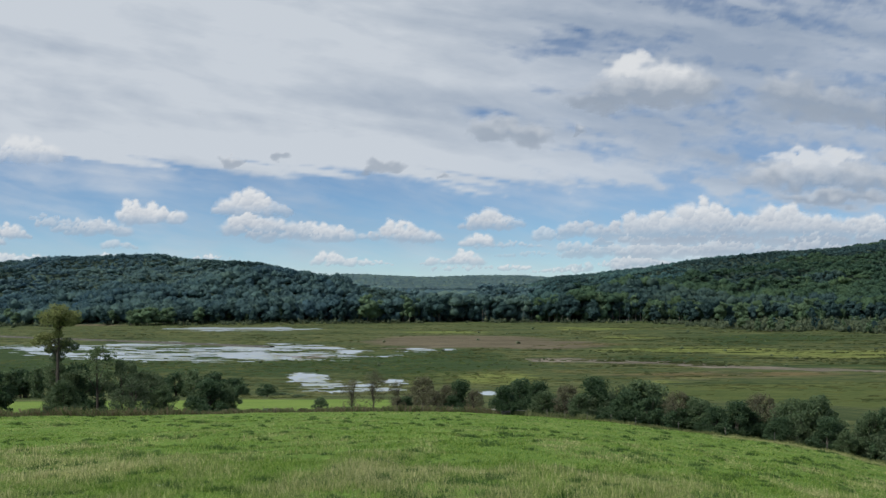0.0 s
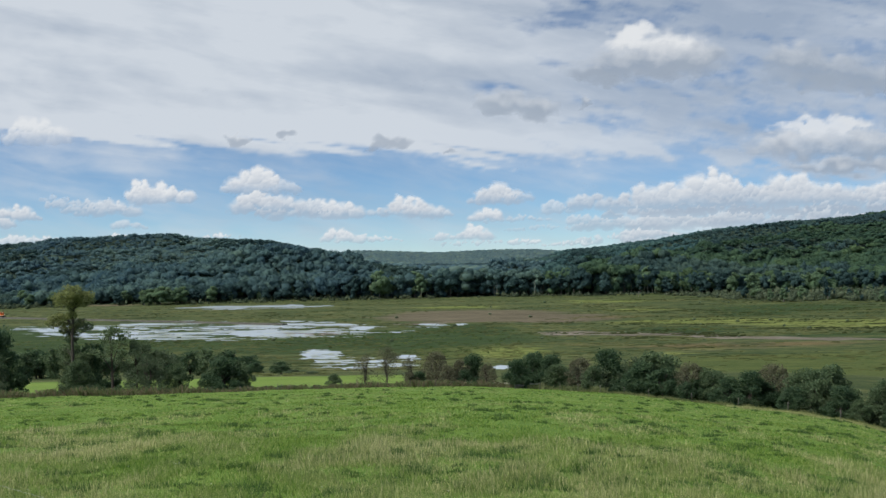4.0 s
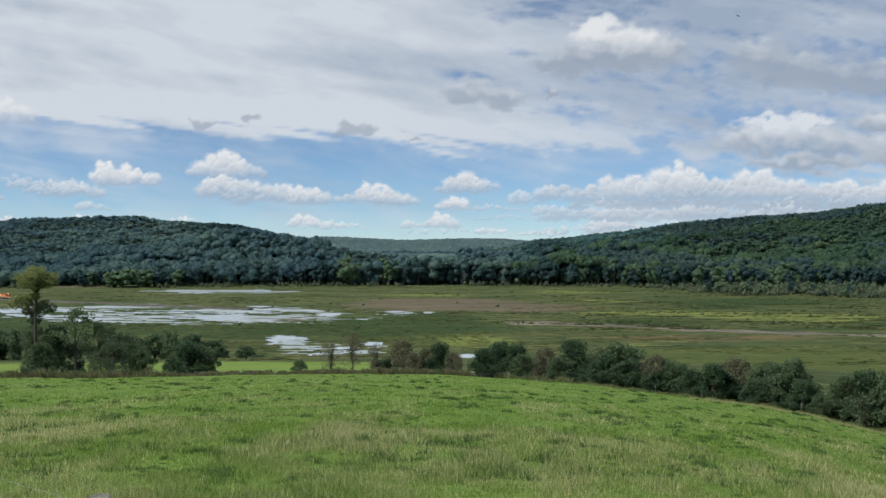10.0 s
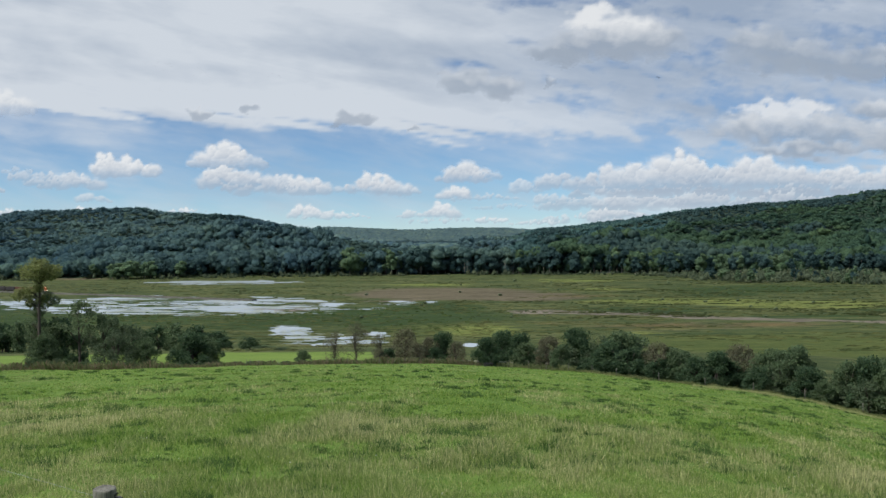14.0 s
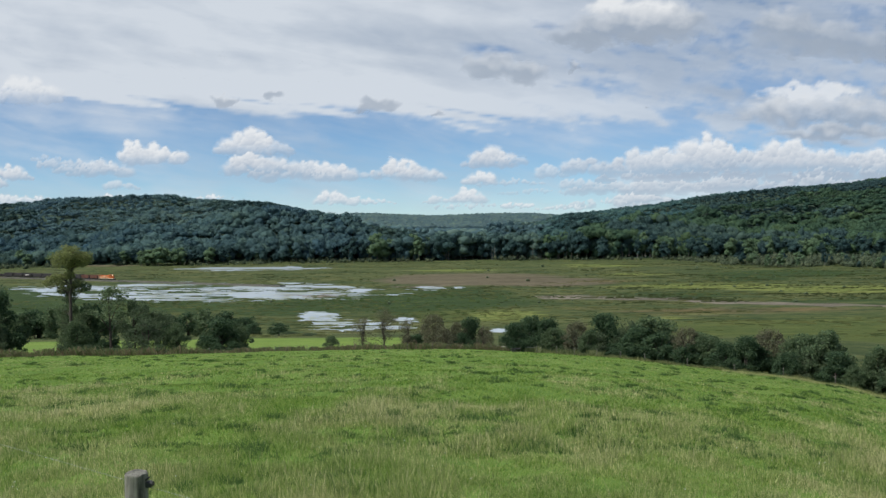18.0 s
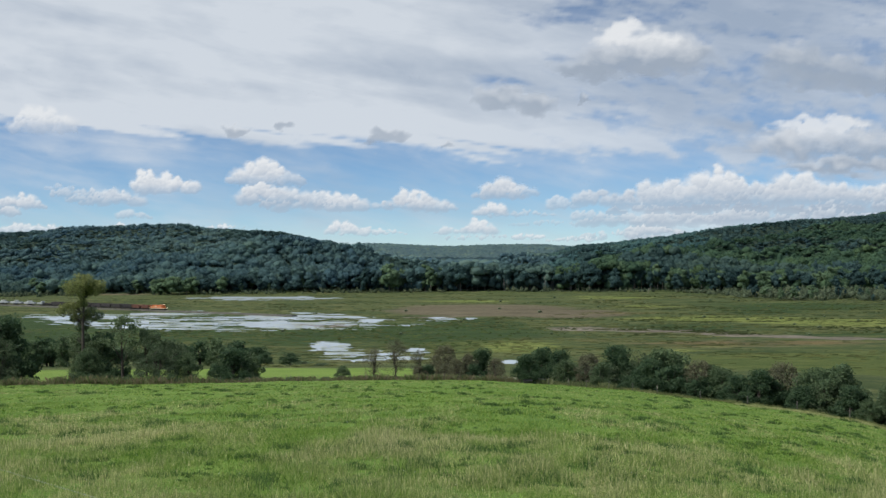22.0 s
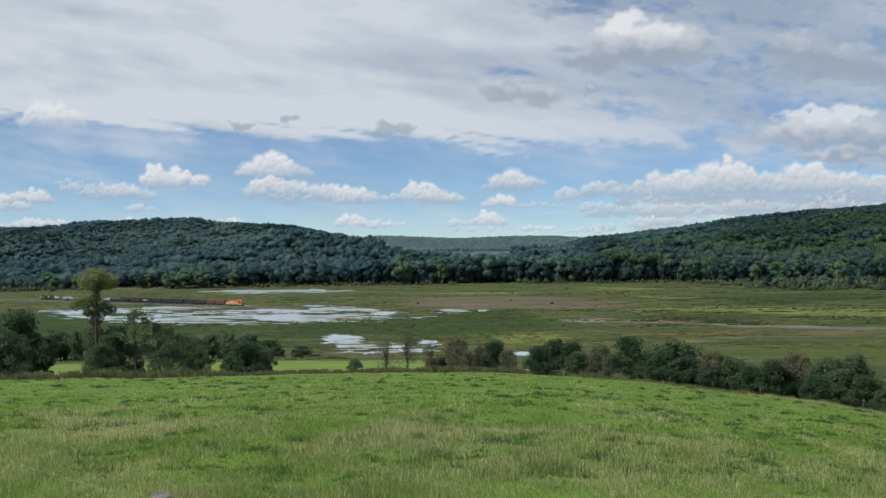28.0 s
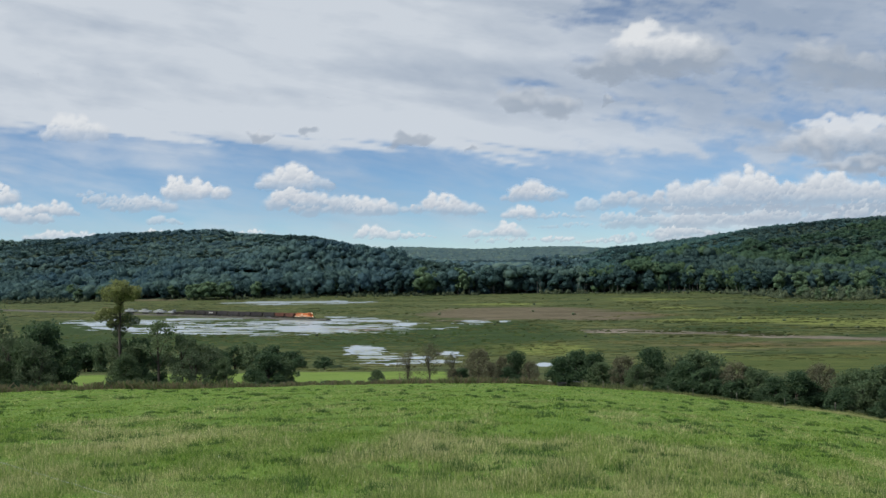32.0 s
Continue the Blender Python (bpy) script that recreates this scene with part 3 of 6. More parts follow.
def veil_field(u, v):
    """The high sheet: its lower rim slopes to the right, with blue gaps towards the upper right."""
    rim = 210 + 0.074 * u + (fbm(u / 240, u * 0, 71, 3) - 0.5) * 26
    along, across = u + 1.2 * v, v - 0.16 * u
    streak = fbm(along / 420, across / 30, 73, 5)
    body = smooth(24, -40, v - rim + (fbm(along / 160, across / 9, 77, 4) - 0.5) * 60)
    mottle = fbm((u + 0.8 * v) / 60, (v - 0.3 * u) / 22, 75, 5)
    curd = fbm((u + 0.8 * v) / 26, (v - 0.3 * u) / 10, 78, 4)
    gaps = 0.9 * gap(u, v, 805, 130, 60, 16) + 1.1 * gap(u, v, 975, 8, 80, 18) + 0.9 * gap(u, v, 1170, 160, 26, 22) + 0.8 * gap(u, v, 965, 196, 36, 9) + 0.6 * gap(u, v, 1180, 240, 40, 10) \
        + 0.7 * gap(u, v, 1370, 45, 60, 20) + 0.4 * gap(u, v, 1500, 90, 120, 12) + 0.5 * gap(u, v, 905, 92, 30, 6) + 0.5 * gap(u, v, 450, 90, 30, 12) + 0.6 * gap(u, v, 1450, 20, 160, 14) + 0.45 * gap(u, v, 1040, 220, 60, 8)
    right = smooth(650, 1150, u)
    cover = body * (1.02 - 0.3 * right + (streak - 0.5) * (0.5 + 0.5 * right) + (mottle - 0.5) * (0.25 + 0.9 * right) + (curd - 0.5) * (0.1 + 0.4 * right)) - gaps * 0.42
    haze = (0.3 + 0.5 * (mottle - 0.4)) * smooth(1000, 1300, u) * smooth(130, 230, v) * smooth(420, 330, v)
    cover = np.maximum(cover, haze + 0.1)
    cover = np.maximum(cover, 0.40 + 0.2 * (mottle - 0.5) + (0.12 + 0.3 * (streak - 0.4)) * smooth(700, 1100, u) * smooth(330, 230, v))
    cover = np.maximum(cover, 0.2 * smooth(370, 430, v))
    cover = np.maximum(cover, (0.64 + 0.3 * (mottle - 0.5)) * smooth(930, 1060, u) * smooth(335, 360, v))
    cover = np.maximum(cover, (0.7 + 0.7 * (streak - 0.5) + 0.35 * (mottle - 0.5) + 0.45 * (curd - 0.5)) * smooth(820, 1050, u) * smooth(290, 230, v))
    under = 0.3 + 0.95 * (fbm(along / 420, across / 48, 79, 5) - 0.46) + 0.3 * (mottle - 0.5) + 0.3 * smooth(900, 1500, u) - 0.2 * gap(v, v, rim - 45, rim, 50, 1e9) - 0.2 * smooth(700, 0, u) * smooth(160, 40, v)
    return np.clip(cover, 0, 1.1), 0.95 - 0.12 * right, under


VEIL = cloud_material("high_cloud", (0.64, 0.69, 0.75), (0.37, 0.44, 0.54), 0.0042, (0.5, 0.5, 2.4), 0.75, 0.2, 0.85, 11, 1.2)
CUMULUS = cloud_material("cumulus", (0.79, 0.81, 0.83), (0.38, 0.45, 0.55), 0.026, (1, 1, 1.2), 0.85, 0.16, 0.82, contrast=0.6)
SOFT_CLOUD = cloud_material("soft_cloud", (0.78, 0.8, 0.82), (0.33, 0.39, 0.475), 0.0135, (0.85, 0.85, 1.3), 1.2, 0.08, 1.05, 4, 0.8)
veil = sky_sheet("sky_backdrop", "thin white sheet of high cloud with blue gaps", 4850, -1.5, 82, 0.16, veil_field, VEIL, True)
heaps = sky_sheet("sky_backdrop", "row of white heaped clouds over the hills", 4780, -1.5, 9, 0.075, cauliflower(heaps_low()), CUMULUS)
upper = sky_sheet("sky_backdrop", "grey-bottomed clouds below the high sheet", 4720, 3, 14, 0.12, soft_field(heaps_upper(), 1.5, 0.8, 0.25), SOFT_CLOUD)
top_cloud = sky_sheet("sky_backdrop", "large white cloud with a grey flat base", 4660, 7, 16, 0.12, soft_field(heaps_top(), 1.5, 0.93), SOFT_CLOUD)


# ---- building things in parts ----
def part(name, b, mat, parent, label="", shaded=False):
    me = bpy.data.meshes.new(name)
    b.to_mesh(me)
    b.free()
    me.materials.append(mat)
    if shaded:
        for f in me.polygons:
            f.use_smooth = True
    ob = new(name, me)
    ob.parent = parent
    return tagged(ob, label)


def box(b, x0, x1, y0, y1, z0, z1, bevel=0.0):
    r = bmesh.ops.create_cube(b, size=1)
    bmesh.ops.scale(b, vec=(x1 - x0, y1 - y0, z1 - z0), verts=r["verts"])
    bmesh.ops.translate(b, vec=((x0 + x1) / 2, (y0 + y1) / 2, (z0 + z1) / 2), verts=r["verts"])
    if bevel:
        edges = list({e for q in r["verts"] for e in q.link_edges})
        bmesh.ops.bevel(b, geom=edges, offset=bevel, segments=1, affect="EDGES")
    return b


def tube(b, p0, p1, r0, r1, n=8, caps=True):
    p0, p1 = Vector(p0), Vector(p1)
    q = (p1 - p0).to_track_quat("Z", "Y")
    rings = []
    for p, r in ((p0, r0), (p1, r1)):
        rings.append([b.verts.new(p + q @ Vector((r * math.cos(k * 2 * math.pi / n), r * math.sin(k * 2 * math.pi / n), 0))) for k in range(n)])
    for k in range(n):
        b.faces.new((rings[0][k], rings[0][(k + 1) % n], rings[1][(k + 1) % n], rings[1][k]))
    if caps:
        b.faces.new(rings[0][::-1])
        b.faces.new(rings[1])
    return b


def limb(b, points, r0, r1, n=7):
    """A bent, tapering stem through points."""
    m = len(points) - 1
    for k in range(m):
        a, c = r0 + (r1 - r0) * k / m, r0 + (r1 - r0) * (k + 1) / m
        tube(b, points[k], points[k + 1], a, c, n, k == m - 1)


# ---- woods on the hills ----
def lump(seed, level, rough=0.3, tall=1.0):
    """A crown's outline: an uneven rounded clump, unit size, standing on z = 0."""
    b = bmesh.new()
    bmesh.ops.create_icosphere(b, subdivisions=level, radius=1)
    r = random.Random(seed)
    off = Vector((r.uniform(0, 50), r.uniform(0, 50), r.uniform(0, 50)))
    for q in b.verts:
        k = 1 + rough * (noise.noise(q.co * 1.6 + off) * 1.3 + noise.noise(q.co * 3.7 + off) * 0.7)
        q.co *= k
        if q.co.z < -0.3:
            q.co.z *= 0.7
    tv = np.array([q.co[:] for q in b.verts])
    tv[:, 2] = (tv[:, 2] + 0.75) * tall
    tf = np.array([[q.index for q in f.verts] for f in b.faces])
    b.free()
    return tv, tf


def open_below(shape, level=0.25):
    """The same clump without its underside."""
    tv, tf = shape
    tf = tf[tv[tf][:, :, 2].max(1) > level]
    used = np.unique(tf)
    return tv[used], np.searchsorted(used, tf)


FINE_CLUMPS = [lump(40 + k, 2, 0.5) for k in range(8)]
ROUGH_CLUMPS = [lump(60 + k, 1, 0.42) for k in range(8)]
DOMES = [open_below(lump(80 + k, 1, 0.34)) for k in range(8)]
FINE_DOMES = [open_below(lump(90 + k, 2, 0.42)) for k in range(8)]


def sprays(pos, size, count, leaf, loose=0.38):
    """Leafy sprays, three-cornered, lying like shingles on rounded crowns; several to a crown."""
    n = len(pos) * count
    v = RNG.normal(size=(n, 3))
    v[:, 2] = np.abs(v[:, 2]) * 1.1 - 0.35
    v /= np.linalg.norm(v, axis=1)[:, None]
    c = np.repeat(pos, count, 0) + v * np.repeat(size, count, 0) * RNG.uniform(0.92, 1.1, (n, 1))
    nrm = v + RNG.normal(size=(n, 3)) * loose
    a = np.cross(nrm, RNG.normal(size=(n, 3)))
    a /= np.linalg.norm(a, axis=1)[:, None] + 1e-9
    b = np.cross(nrm, a)
    b /= np.linalg.norm(b, axis=1)[:, None] + 1e-9
    g = np.repeat(leaf, count)[:, None] * RNG.uniform(0.55, 1.3, (n, 1))
    tri = np.stack([c - a * g - b * g * 0.6, c + a * g - b * g * 0.6, c + b * g * 1.1], 1)
    return tri.reshape(-1, 3), np.arange(3 * n).reshape(-1, 3)


def scatter(u0, u1, d0, d1, spacing):
    """Jittered spots between two bearings and two distances."""
    ys = np.arange(d0, d1, spacing)
    out = []
    for y in ys:
        xs = np.arange((u0 - MID) / FOCAL * y, (u1 - MID) / FOCAL * y, spacing)
        out.append(np.stack([xs, np.full_like(xs, y)], 1))
    p = np.concatenate(out)
    return p + RNG.uniform(-0.48, 0.48, p.shape) * spacing


def joined(name, label, category, pieces, mat, smooth_faces=False, tints=None):
    tint = np.concatenate(tints) if tints else None
    verts, faces = gathered(pieces)
    me = np_mesh(name, verts, faces, smooth_faces, {"tint": np.full(len(verts), 0.5) if tint is None else tint})
    me.materials.append(mat)
    return tagged(new(name, me), label, category, kind="stuff")


def crowns(pos, wide, tall, tint, shapes, count, loose=0.9):
    """Rounded leafy crowns, each with its own tint. Gives the pieces and the tint of every corner."""
    pieces, tints = [], []
    for k, (tv, tf) in enumerate(shapes):
        q = slice(k, None, len(shapes))
        n = len(pos[q])
        if n == 0:
            continue
        pieces.append(strew(tv, tf, pos[q], np.stack([wide[q], wide[q] * 0.95, tall[q]], 1), RNG.uniform(0, 6.28, n)))
        tints.append(np.repeat(tint[q], len(tv)))
        mid = pos[q] + np.stack([0 * wide[q], 0 * wide[q], 0.75 * tall[q]], 1)
        pieces.append(sprays(mid, np.stack([wide[q] * 1.04, wide[q] * 1.04, tall[q] * 1.06], 1), count, 0.2 * wide[q] + 0.2, loose))
        tints.append(np.repeat(tint[q], count * 3) + RNG.normal(size=n * count * 3).round(0) * 0.04)
    return pieces, tints


def build_woods():
    p = scatter(-190, 1640, 1040, RIDGE + 25, 6.2)
    u = bearing(p[:, 0], p[:, 1])
    p = p[(p[:, 1] > hill_foot(u) + 12)]
    u = bearing(p[:, 0], p[:, 1])
    x, y = p[:, 0], p[:, 1]
    n = len(p)
    stand = fbm(x / 70, y / 70, 91, 3)
    inward = y - hill_foot(u)
    up = np.clip(inward / (RIDGE - hill_foot(u)), 0, 1)
    z = land(x, y)
    # broad old crowns and younger ones between; whole stands rise and sink together
    wide = (3.1 + 3.6 * RNG.random(n) ** 2.2) * (0.75 + 0.5 * stand) * (1.12 - 0.38 * smooth(0.1, 0.6, up))
    swell = ((fbm(x / 60, y / 38, 95, 3) - 0.5) * 20 + RNG.normal(size=n) * 0.9) * (1 - 0.5 * smooth(0.15, 0.6, up))
    calm = 1 - 0.8 * smooth(0.75, 0.97, up)
    first = smooth(90, 15, inward) * smooth(450, 650, u) * smooth(1180, 1050, u)
    lift = np.maximum(swell, -3.0) * calm + 3.2 - 3.4 * smooth(0.88, 0.97, up) + 3.5 * smooth(100, 40, inward) * smooth(100, 300, u) + 10 * first
    tall = wide * RNG.uniform(0.6, 0.95, n) * (1 - 0.25 * smooth(0.1, 0.5, up))
    # a few narrow firs stand over the rest
    spire = RNG.random(n) < 0.008 * (1 - smooth(0.7, 0.9, up))
    wide, tall, lift = np.where(spire, wide * 0.45, wide), np.where(spire, tall * 1.35, tall), lift + 1.5 * spire
    tint = np.clip(0.5 + RNG.normal(size=n) * 0.13 + (stand - 0.5) * 0.7 + (fbm(x / 150, y / 110, 97, 3) - 0.5) * 1.1 - 0.3 * spire, 0, 1)
    near = inward < 45
    east = u + 60 * (stand - 0.5) > 900
    upper = inward + 200 * (stand - 0.5) > knots(u, (900, 120), (1100, 330), (1300, 480), (1450, 700))
    low = inward + 90 * (stand - 0.5) < 150
    shade = fbm(x / 130, y / 60, 93, 3)
    # bands coloured darker as the shade behind the spur and in the folds
    shade_bands = ((inward > 150) & (inward < 150 + 120 * shade) & ~east) | (shade > 0.62) | (east & (inward > 60) & (inward < 30 + 120 * shade))
    # the further slopes get more haze in their colour, the spur less
    groups = [("woods in darker colours that paint the shade of the hollows", SHADED_WOODS, shade_bands), ("dense broadleaf woods on the rounded hill, blue haze mixed into the green", WOODS, ~east & ~low & ~shade_bands),
              ("broadleaf woods on the lower spur, less haze in the colour", LOW_WOODS, ~east & low & ~shade_bands), ("dense green broadleaf woods on the long slope", GREEN_WOODS, east & ~upper & ~shade_bands),
              ("green woods below the crest of the long slope, haze in the colour", UPPER_WOODS, east & upper & ~shade_bands)]
    for label, mat, group in groups:
        pieces, tints = [], []
        for close, shapes, count in ((True, FINE_DOMES, 80), (False, DOMES, 30)):
            q = np.flatnonzero((near == close) & group)
            a, c = crowns(np.stack([x[q], y[q], z[q] + lift[q]], 1), wide[q], tall[q], tint[q], shapes, count)
            pieces += a
            tints += c
            if close and len(q):
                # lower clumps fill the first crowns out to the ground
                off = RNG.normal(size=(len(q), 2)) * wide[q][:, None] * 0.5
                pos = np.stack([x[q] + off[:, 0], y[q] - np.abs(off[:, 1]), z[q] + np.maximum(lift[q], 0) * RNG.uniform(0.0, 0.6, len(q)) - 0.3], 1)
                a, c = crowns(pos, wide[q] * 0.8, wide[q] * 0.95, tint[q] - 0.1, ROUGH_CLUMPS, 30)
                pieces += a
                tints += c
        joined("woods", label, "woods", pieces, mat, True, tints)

    # pale stems of the first trees at the marsh
    u = RNG.uniform(520, 1250, 40)
    d = hill_foot(u) + RNG.uniform(8, 18, len(u))
    x = (u - MID) / FOCAL * d
    b = bmesh.new()
    for xx, dd, zz in zip(x, d, land(x, d)):
        hh = random.uniform(8, 17)
        tube(b, (xx, dd, zz - 1), (xx + random.uniform(-1, 1), dd, zz + hh), 0.24, 0.12, 5)
    me = bpy.data.meshes.new("tree_stems")
    b.to_mesh(me)
    b.free()
    me.materials.append(PALE_BARK)
    tagged(new("tree_stems", me), "pale bare stems at the edge of the woods", "tree trunks", kind="stuff")

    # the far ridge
    # the ridge's pale blue is haze put into FAR_WOODS
    for d0, d1, step, mat, label in ((RIDGE + 120, FAR - 900, 22, WOODS, "woods on the flat behind the gap of the hills"), (FAR - 900, FAR + 60, 15, FAR_WOODS, "woods on the distant ridge, pale blue haze in the base colour")):
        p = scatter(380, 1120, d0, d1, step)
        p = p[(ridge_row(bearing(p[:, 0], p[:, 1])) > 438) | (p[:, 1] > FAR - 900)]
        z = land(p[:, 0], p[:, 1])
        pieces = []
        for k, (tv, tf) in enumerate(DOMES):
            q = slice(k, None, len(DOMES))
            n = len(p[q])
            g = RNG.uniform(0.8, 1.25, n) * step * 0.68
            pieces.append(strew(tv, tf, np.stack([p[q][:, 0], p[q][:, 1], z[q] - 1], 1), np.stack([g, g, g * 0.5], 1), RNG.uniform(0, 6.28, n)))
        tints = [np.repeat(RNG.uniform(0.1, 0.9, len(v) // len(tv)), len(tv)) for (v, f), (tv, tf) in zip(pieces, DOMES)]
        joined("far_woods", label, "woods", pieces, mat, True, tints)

    # shrubs along the marsh's rim
    p = scatter(-300, 1950, 860, 1260, 6.2)
    u = bearing(p[:, 0], p[:, 1])
    gap = hill_foot(u) - p[:, 1]
    band = 14 + 190 * smooth(1080, 1330, u) * (0.35 + 1.1 * fbm(p[:, 0] / 45, p[:, 1] / 60, 18, 3)) + 30 * smooth(200, -100, u)
    keep = (gap > -14) & (gap < band) & (fbm(p[:, 0] / 30, p[:, 1] / 30, 8, 3) > 0.42 - 0.06 * smooth(1180, 1300, u))
    p = p[keep]
    h = (1.0 + 5.5 * RNG.random(len(p)) ** 2.4) * (1 + 0.5 * smooth(1180, 1330, bearing(p[:, 0], p[:, 1])))
    p = np.concatenate([p, p + RNG.normal(size=p.shape) * 1.6, p + RNG.normal(size=p.shape) * 1.8])
    h = np.concatenate([h, h * RNG.uniform(0.4, 0.85, len(h)), h * RNG.uniform(0.3, 0.7, len(h))])
    z = land(p[:, 0], p[:, 1])
    size = np.stack([h * 0.36, h * 0.36, h * 0.5], 1)
    pieces = [sprays(np.stack([p[:, 0], p[:, 1], z + h * 0.42], 1), size, 13, 0.11 * h + 0.18)]
    for k, (tv, tf) in enumerate(ROUGH_CLUMPS):
        q = slice(k, None, len(ROUGH_CLUMPS))
        pieces.append(strew(tv, tf, np.stack([p[q][:, 0], p[q][:, 1], z[q] - 0.4], 1), size[q] * 0.85, RNG.uniform(0, 6.28, len(h[q]))))
    tints = [np.repeat(RNG.uniform(0.1, 0.9, len(piece[0]) // 12 + 1), 12)[:len(piece[0])] for piece in pieces]
    joined("shrubs", "grey-green shrubs along the rim of the marsh", "shrubs", pieces, SHRUB, True, tints)


build_woods()


def edge_tree(seed, tall, wide, mat, label):
    """A forest-edge tree: straight stem, a broad rounded head over looser lower boughs. Base at 0."""
    root = tagged(new("tree"), label, "tree", "trees at the edge of the woods")
    r = random.Random(seed)
    b = bmesh.new()
    limb(b, [Vector((0, 0, -1)), Vector((0.2, 0, tall * 0.4)), Vector((0, 0.2, tall * 0.85))], 0.38, 0.14, 6)
    part("trunk", b, PALE_BARK, root, "pale straight trunk", True)
    pos, size = [], []
    clear = r.uniform(0.1, 0.34)
    for k in range(22):
        t = k / 21
        h = clear + (0.93 - clear) * t
        reach = wide * math.sin(math.pi * (0.2 + 0.68 * t)) ** 0.7 * math.sqrt(r.random())
        turn = r.uniform(0, 6.283)
        size.append(wide * r.uniform(0.28, 0.52) * (0.75 + 0.45 * math.sin(math.pi * t)))
        pos.append((reach * math.cos(turn), reach * math.sin(turn), tall * h - size[-1] * 0.9))
    pos, size = np.array(pos), np.array(size)
    pieces, tints = crowns(pos, size, size * 1.05, 0.5 + np.array([r.uniform(-0.14, 0.14) for _ in size]), ROUGH_CLUMPS, 70, 0.7)
    verts, faces = gathered(pieces)
    me = np_mesh("crown", verts, faces, True, {"tint": np.concatenate(tints)})
    me.materials.append(mat)
    crown = new("crown", me)
    crown.parent = root
    return root


def woods_edge():
    kinds = [edge_tree(300 + k, 24, (6.2, 4.4, 7.0, 5.2)[k % 4], EDGE_WOODS if k < 5 else GREEN_EDGE, "tall dark green tree at the edge of the woods" if k < 5 else "lighter green leafy tree at the edge of the woods") for k in range(8)]
    used = set()
    u = -40.0
    while u < 1700:
        right = u > 540
        h = random.uniform(21, 31) if 560 < u < 1090 else random.uniform(16, 25) if right else random.uniform(8, 17)
        x, y, z = place(u, float(hill_foot(np.array(u))) + random.uniform(3, 26))
        w = min(h, 26) / 24 * random.uniform(0.75, 1.25) * (1.35 if h < 15 else 1)
        k = random.choice((0, 1, 2, 3, 4, 0, 1, 2, 3, 4, 5, 6, 7) if right else (0, 1, 2, 3, 4, 5, 6, 7))
        m = Matrix.Translation((x, y, z)) @ pose(0, 0, 0, 0, 0, random.uniform(0, 360))
        ob = copy_thing(kinds[k], m @ Matrix.Diagonal((w, w, h / 24, 1)) @ Matrix.Diagonal([1 / q for q in kinds[k].scale] + [1])) if k in used else kinds[k]
        if k not in used:
            used.add(k)
            ob.matrix_basis = m @ Matrix.Diagonal((w, w, h / 24, 1))
        u += random.uniform(7, 16) if right else random.uniform(9, 20)
    # a paler clump at the foot of the rounded hill
    for u in (181, 190, 200, 211, 226, 239, 250):
        h = random.uniform(15, 20)
        x, y, z = place(u, float(hill_foot(np.array(u))) - random.uniform(2, 9))
        src = kinds[5 + int(u) % 3]
        w = h / 24 * random.uniform(1.0, 1.3)
        copy_thing(src, Matrix.Translation((x, y, z)) @ pose(0, 0, 0, 0, 0, random.uniform(0, 360)) @ Matrix.Diagonal([w / src.scale[0], w / src.scale[1], h / 24 / src.scale[2], 1]))
    # trees of the bushy rim on the east side
    for _ in range(60):
        u = random.uniform(1230, 1700)
        h = random.uniform(6, 13)
        x, y, z = place(u, float(hill_foot(np.array(u))) - random.uniform(10, 190))
        w = h / 24 * random.uniform(0.7, 1.3)
        src = kinds[random.choice((0, 3, 5, 6, 7))]
        copy_thing(src, Matrix.Translation((x, y, z)) @ pose(0, 0, 0, 0, 0, random.uniform(0, 360)) @ Matrix.Diagonal([w / src.scale[0], w / src.scale[1], h / 24 / src.scale[2], 1]))


GREEN_EDGE = forest_material("green_edge", (0.116, 0.202, 0.134), (0.177, 0.264, 0.143))
EDGE_WOODS = forest_material("edge_woods", (0.041, 0.092, 0.104), (0.074, 0.133, 0.120))
woods_edge()


def snag():
    """A bare dead trunk with broken stubs at the marsh's rim."""
    root = tagged(new("dead_tree"), "pale bare dead trunk with broken branch stubs", "dead tree")
    root.location = place(1060, 1140)
    b = bmesh.new()
    limb(b, [Vector((0, 0, -0.5)), Vector((0.1, 0, 2.5)), Vector((0, 0.1, 5.6))], 0.32, 0.14, 7)
    part("trunk", b, PALE_BARK, root, "", True)
    for z, dx, dz in ((3.0, 0.9, 0.5), (3.9, -0.7, 0.5), (4.7, 0.5, 0.6)):
        part("branch", tube(bmesh.new(), (0, 0, z), (dx, 0.1, z + dz), 0.1, 0.04, 6), PALE_BARK, root)


snag()


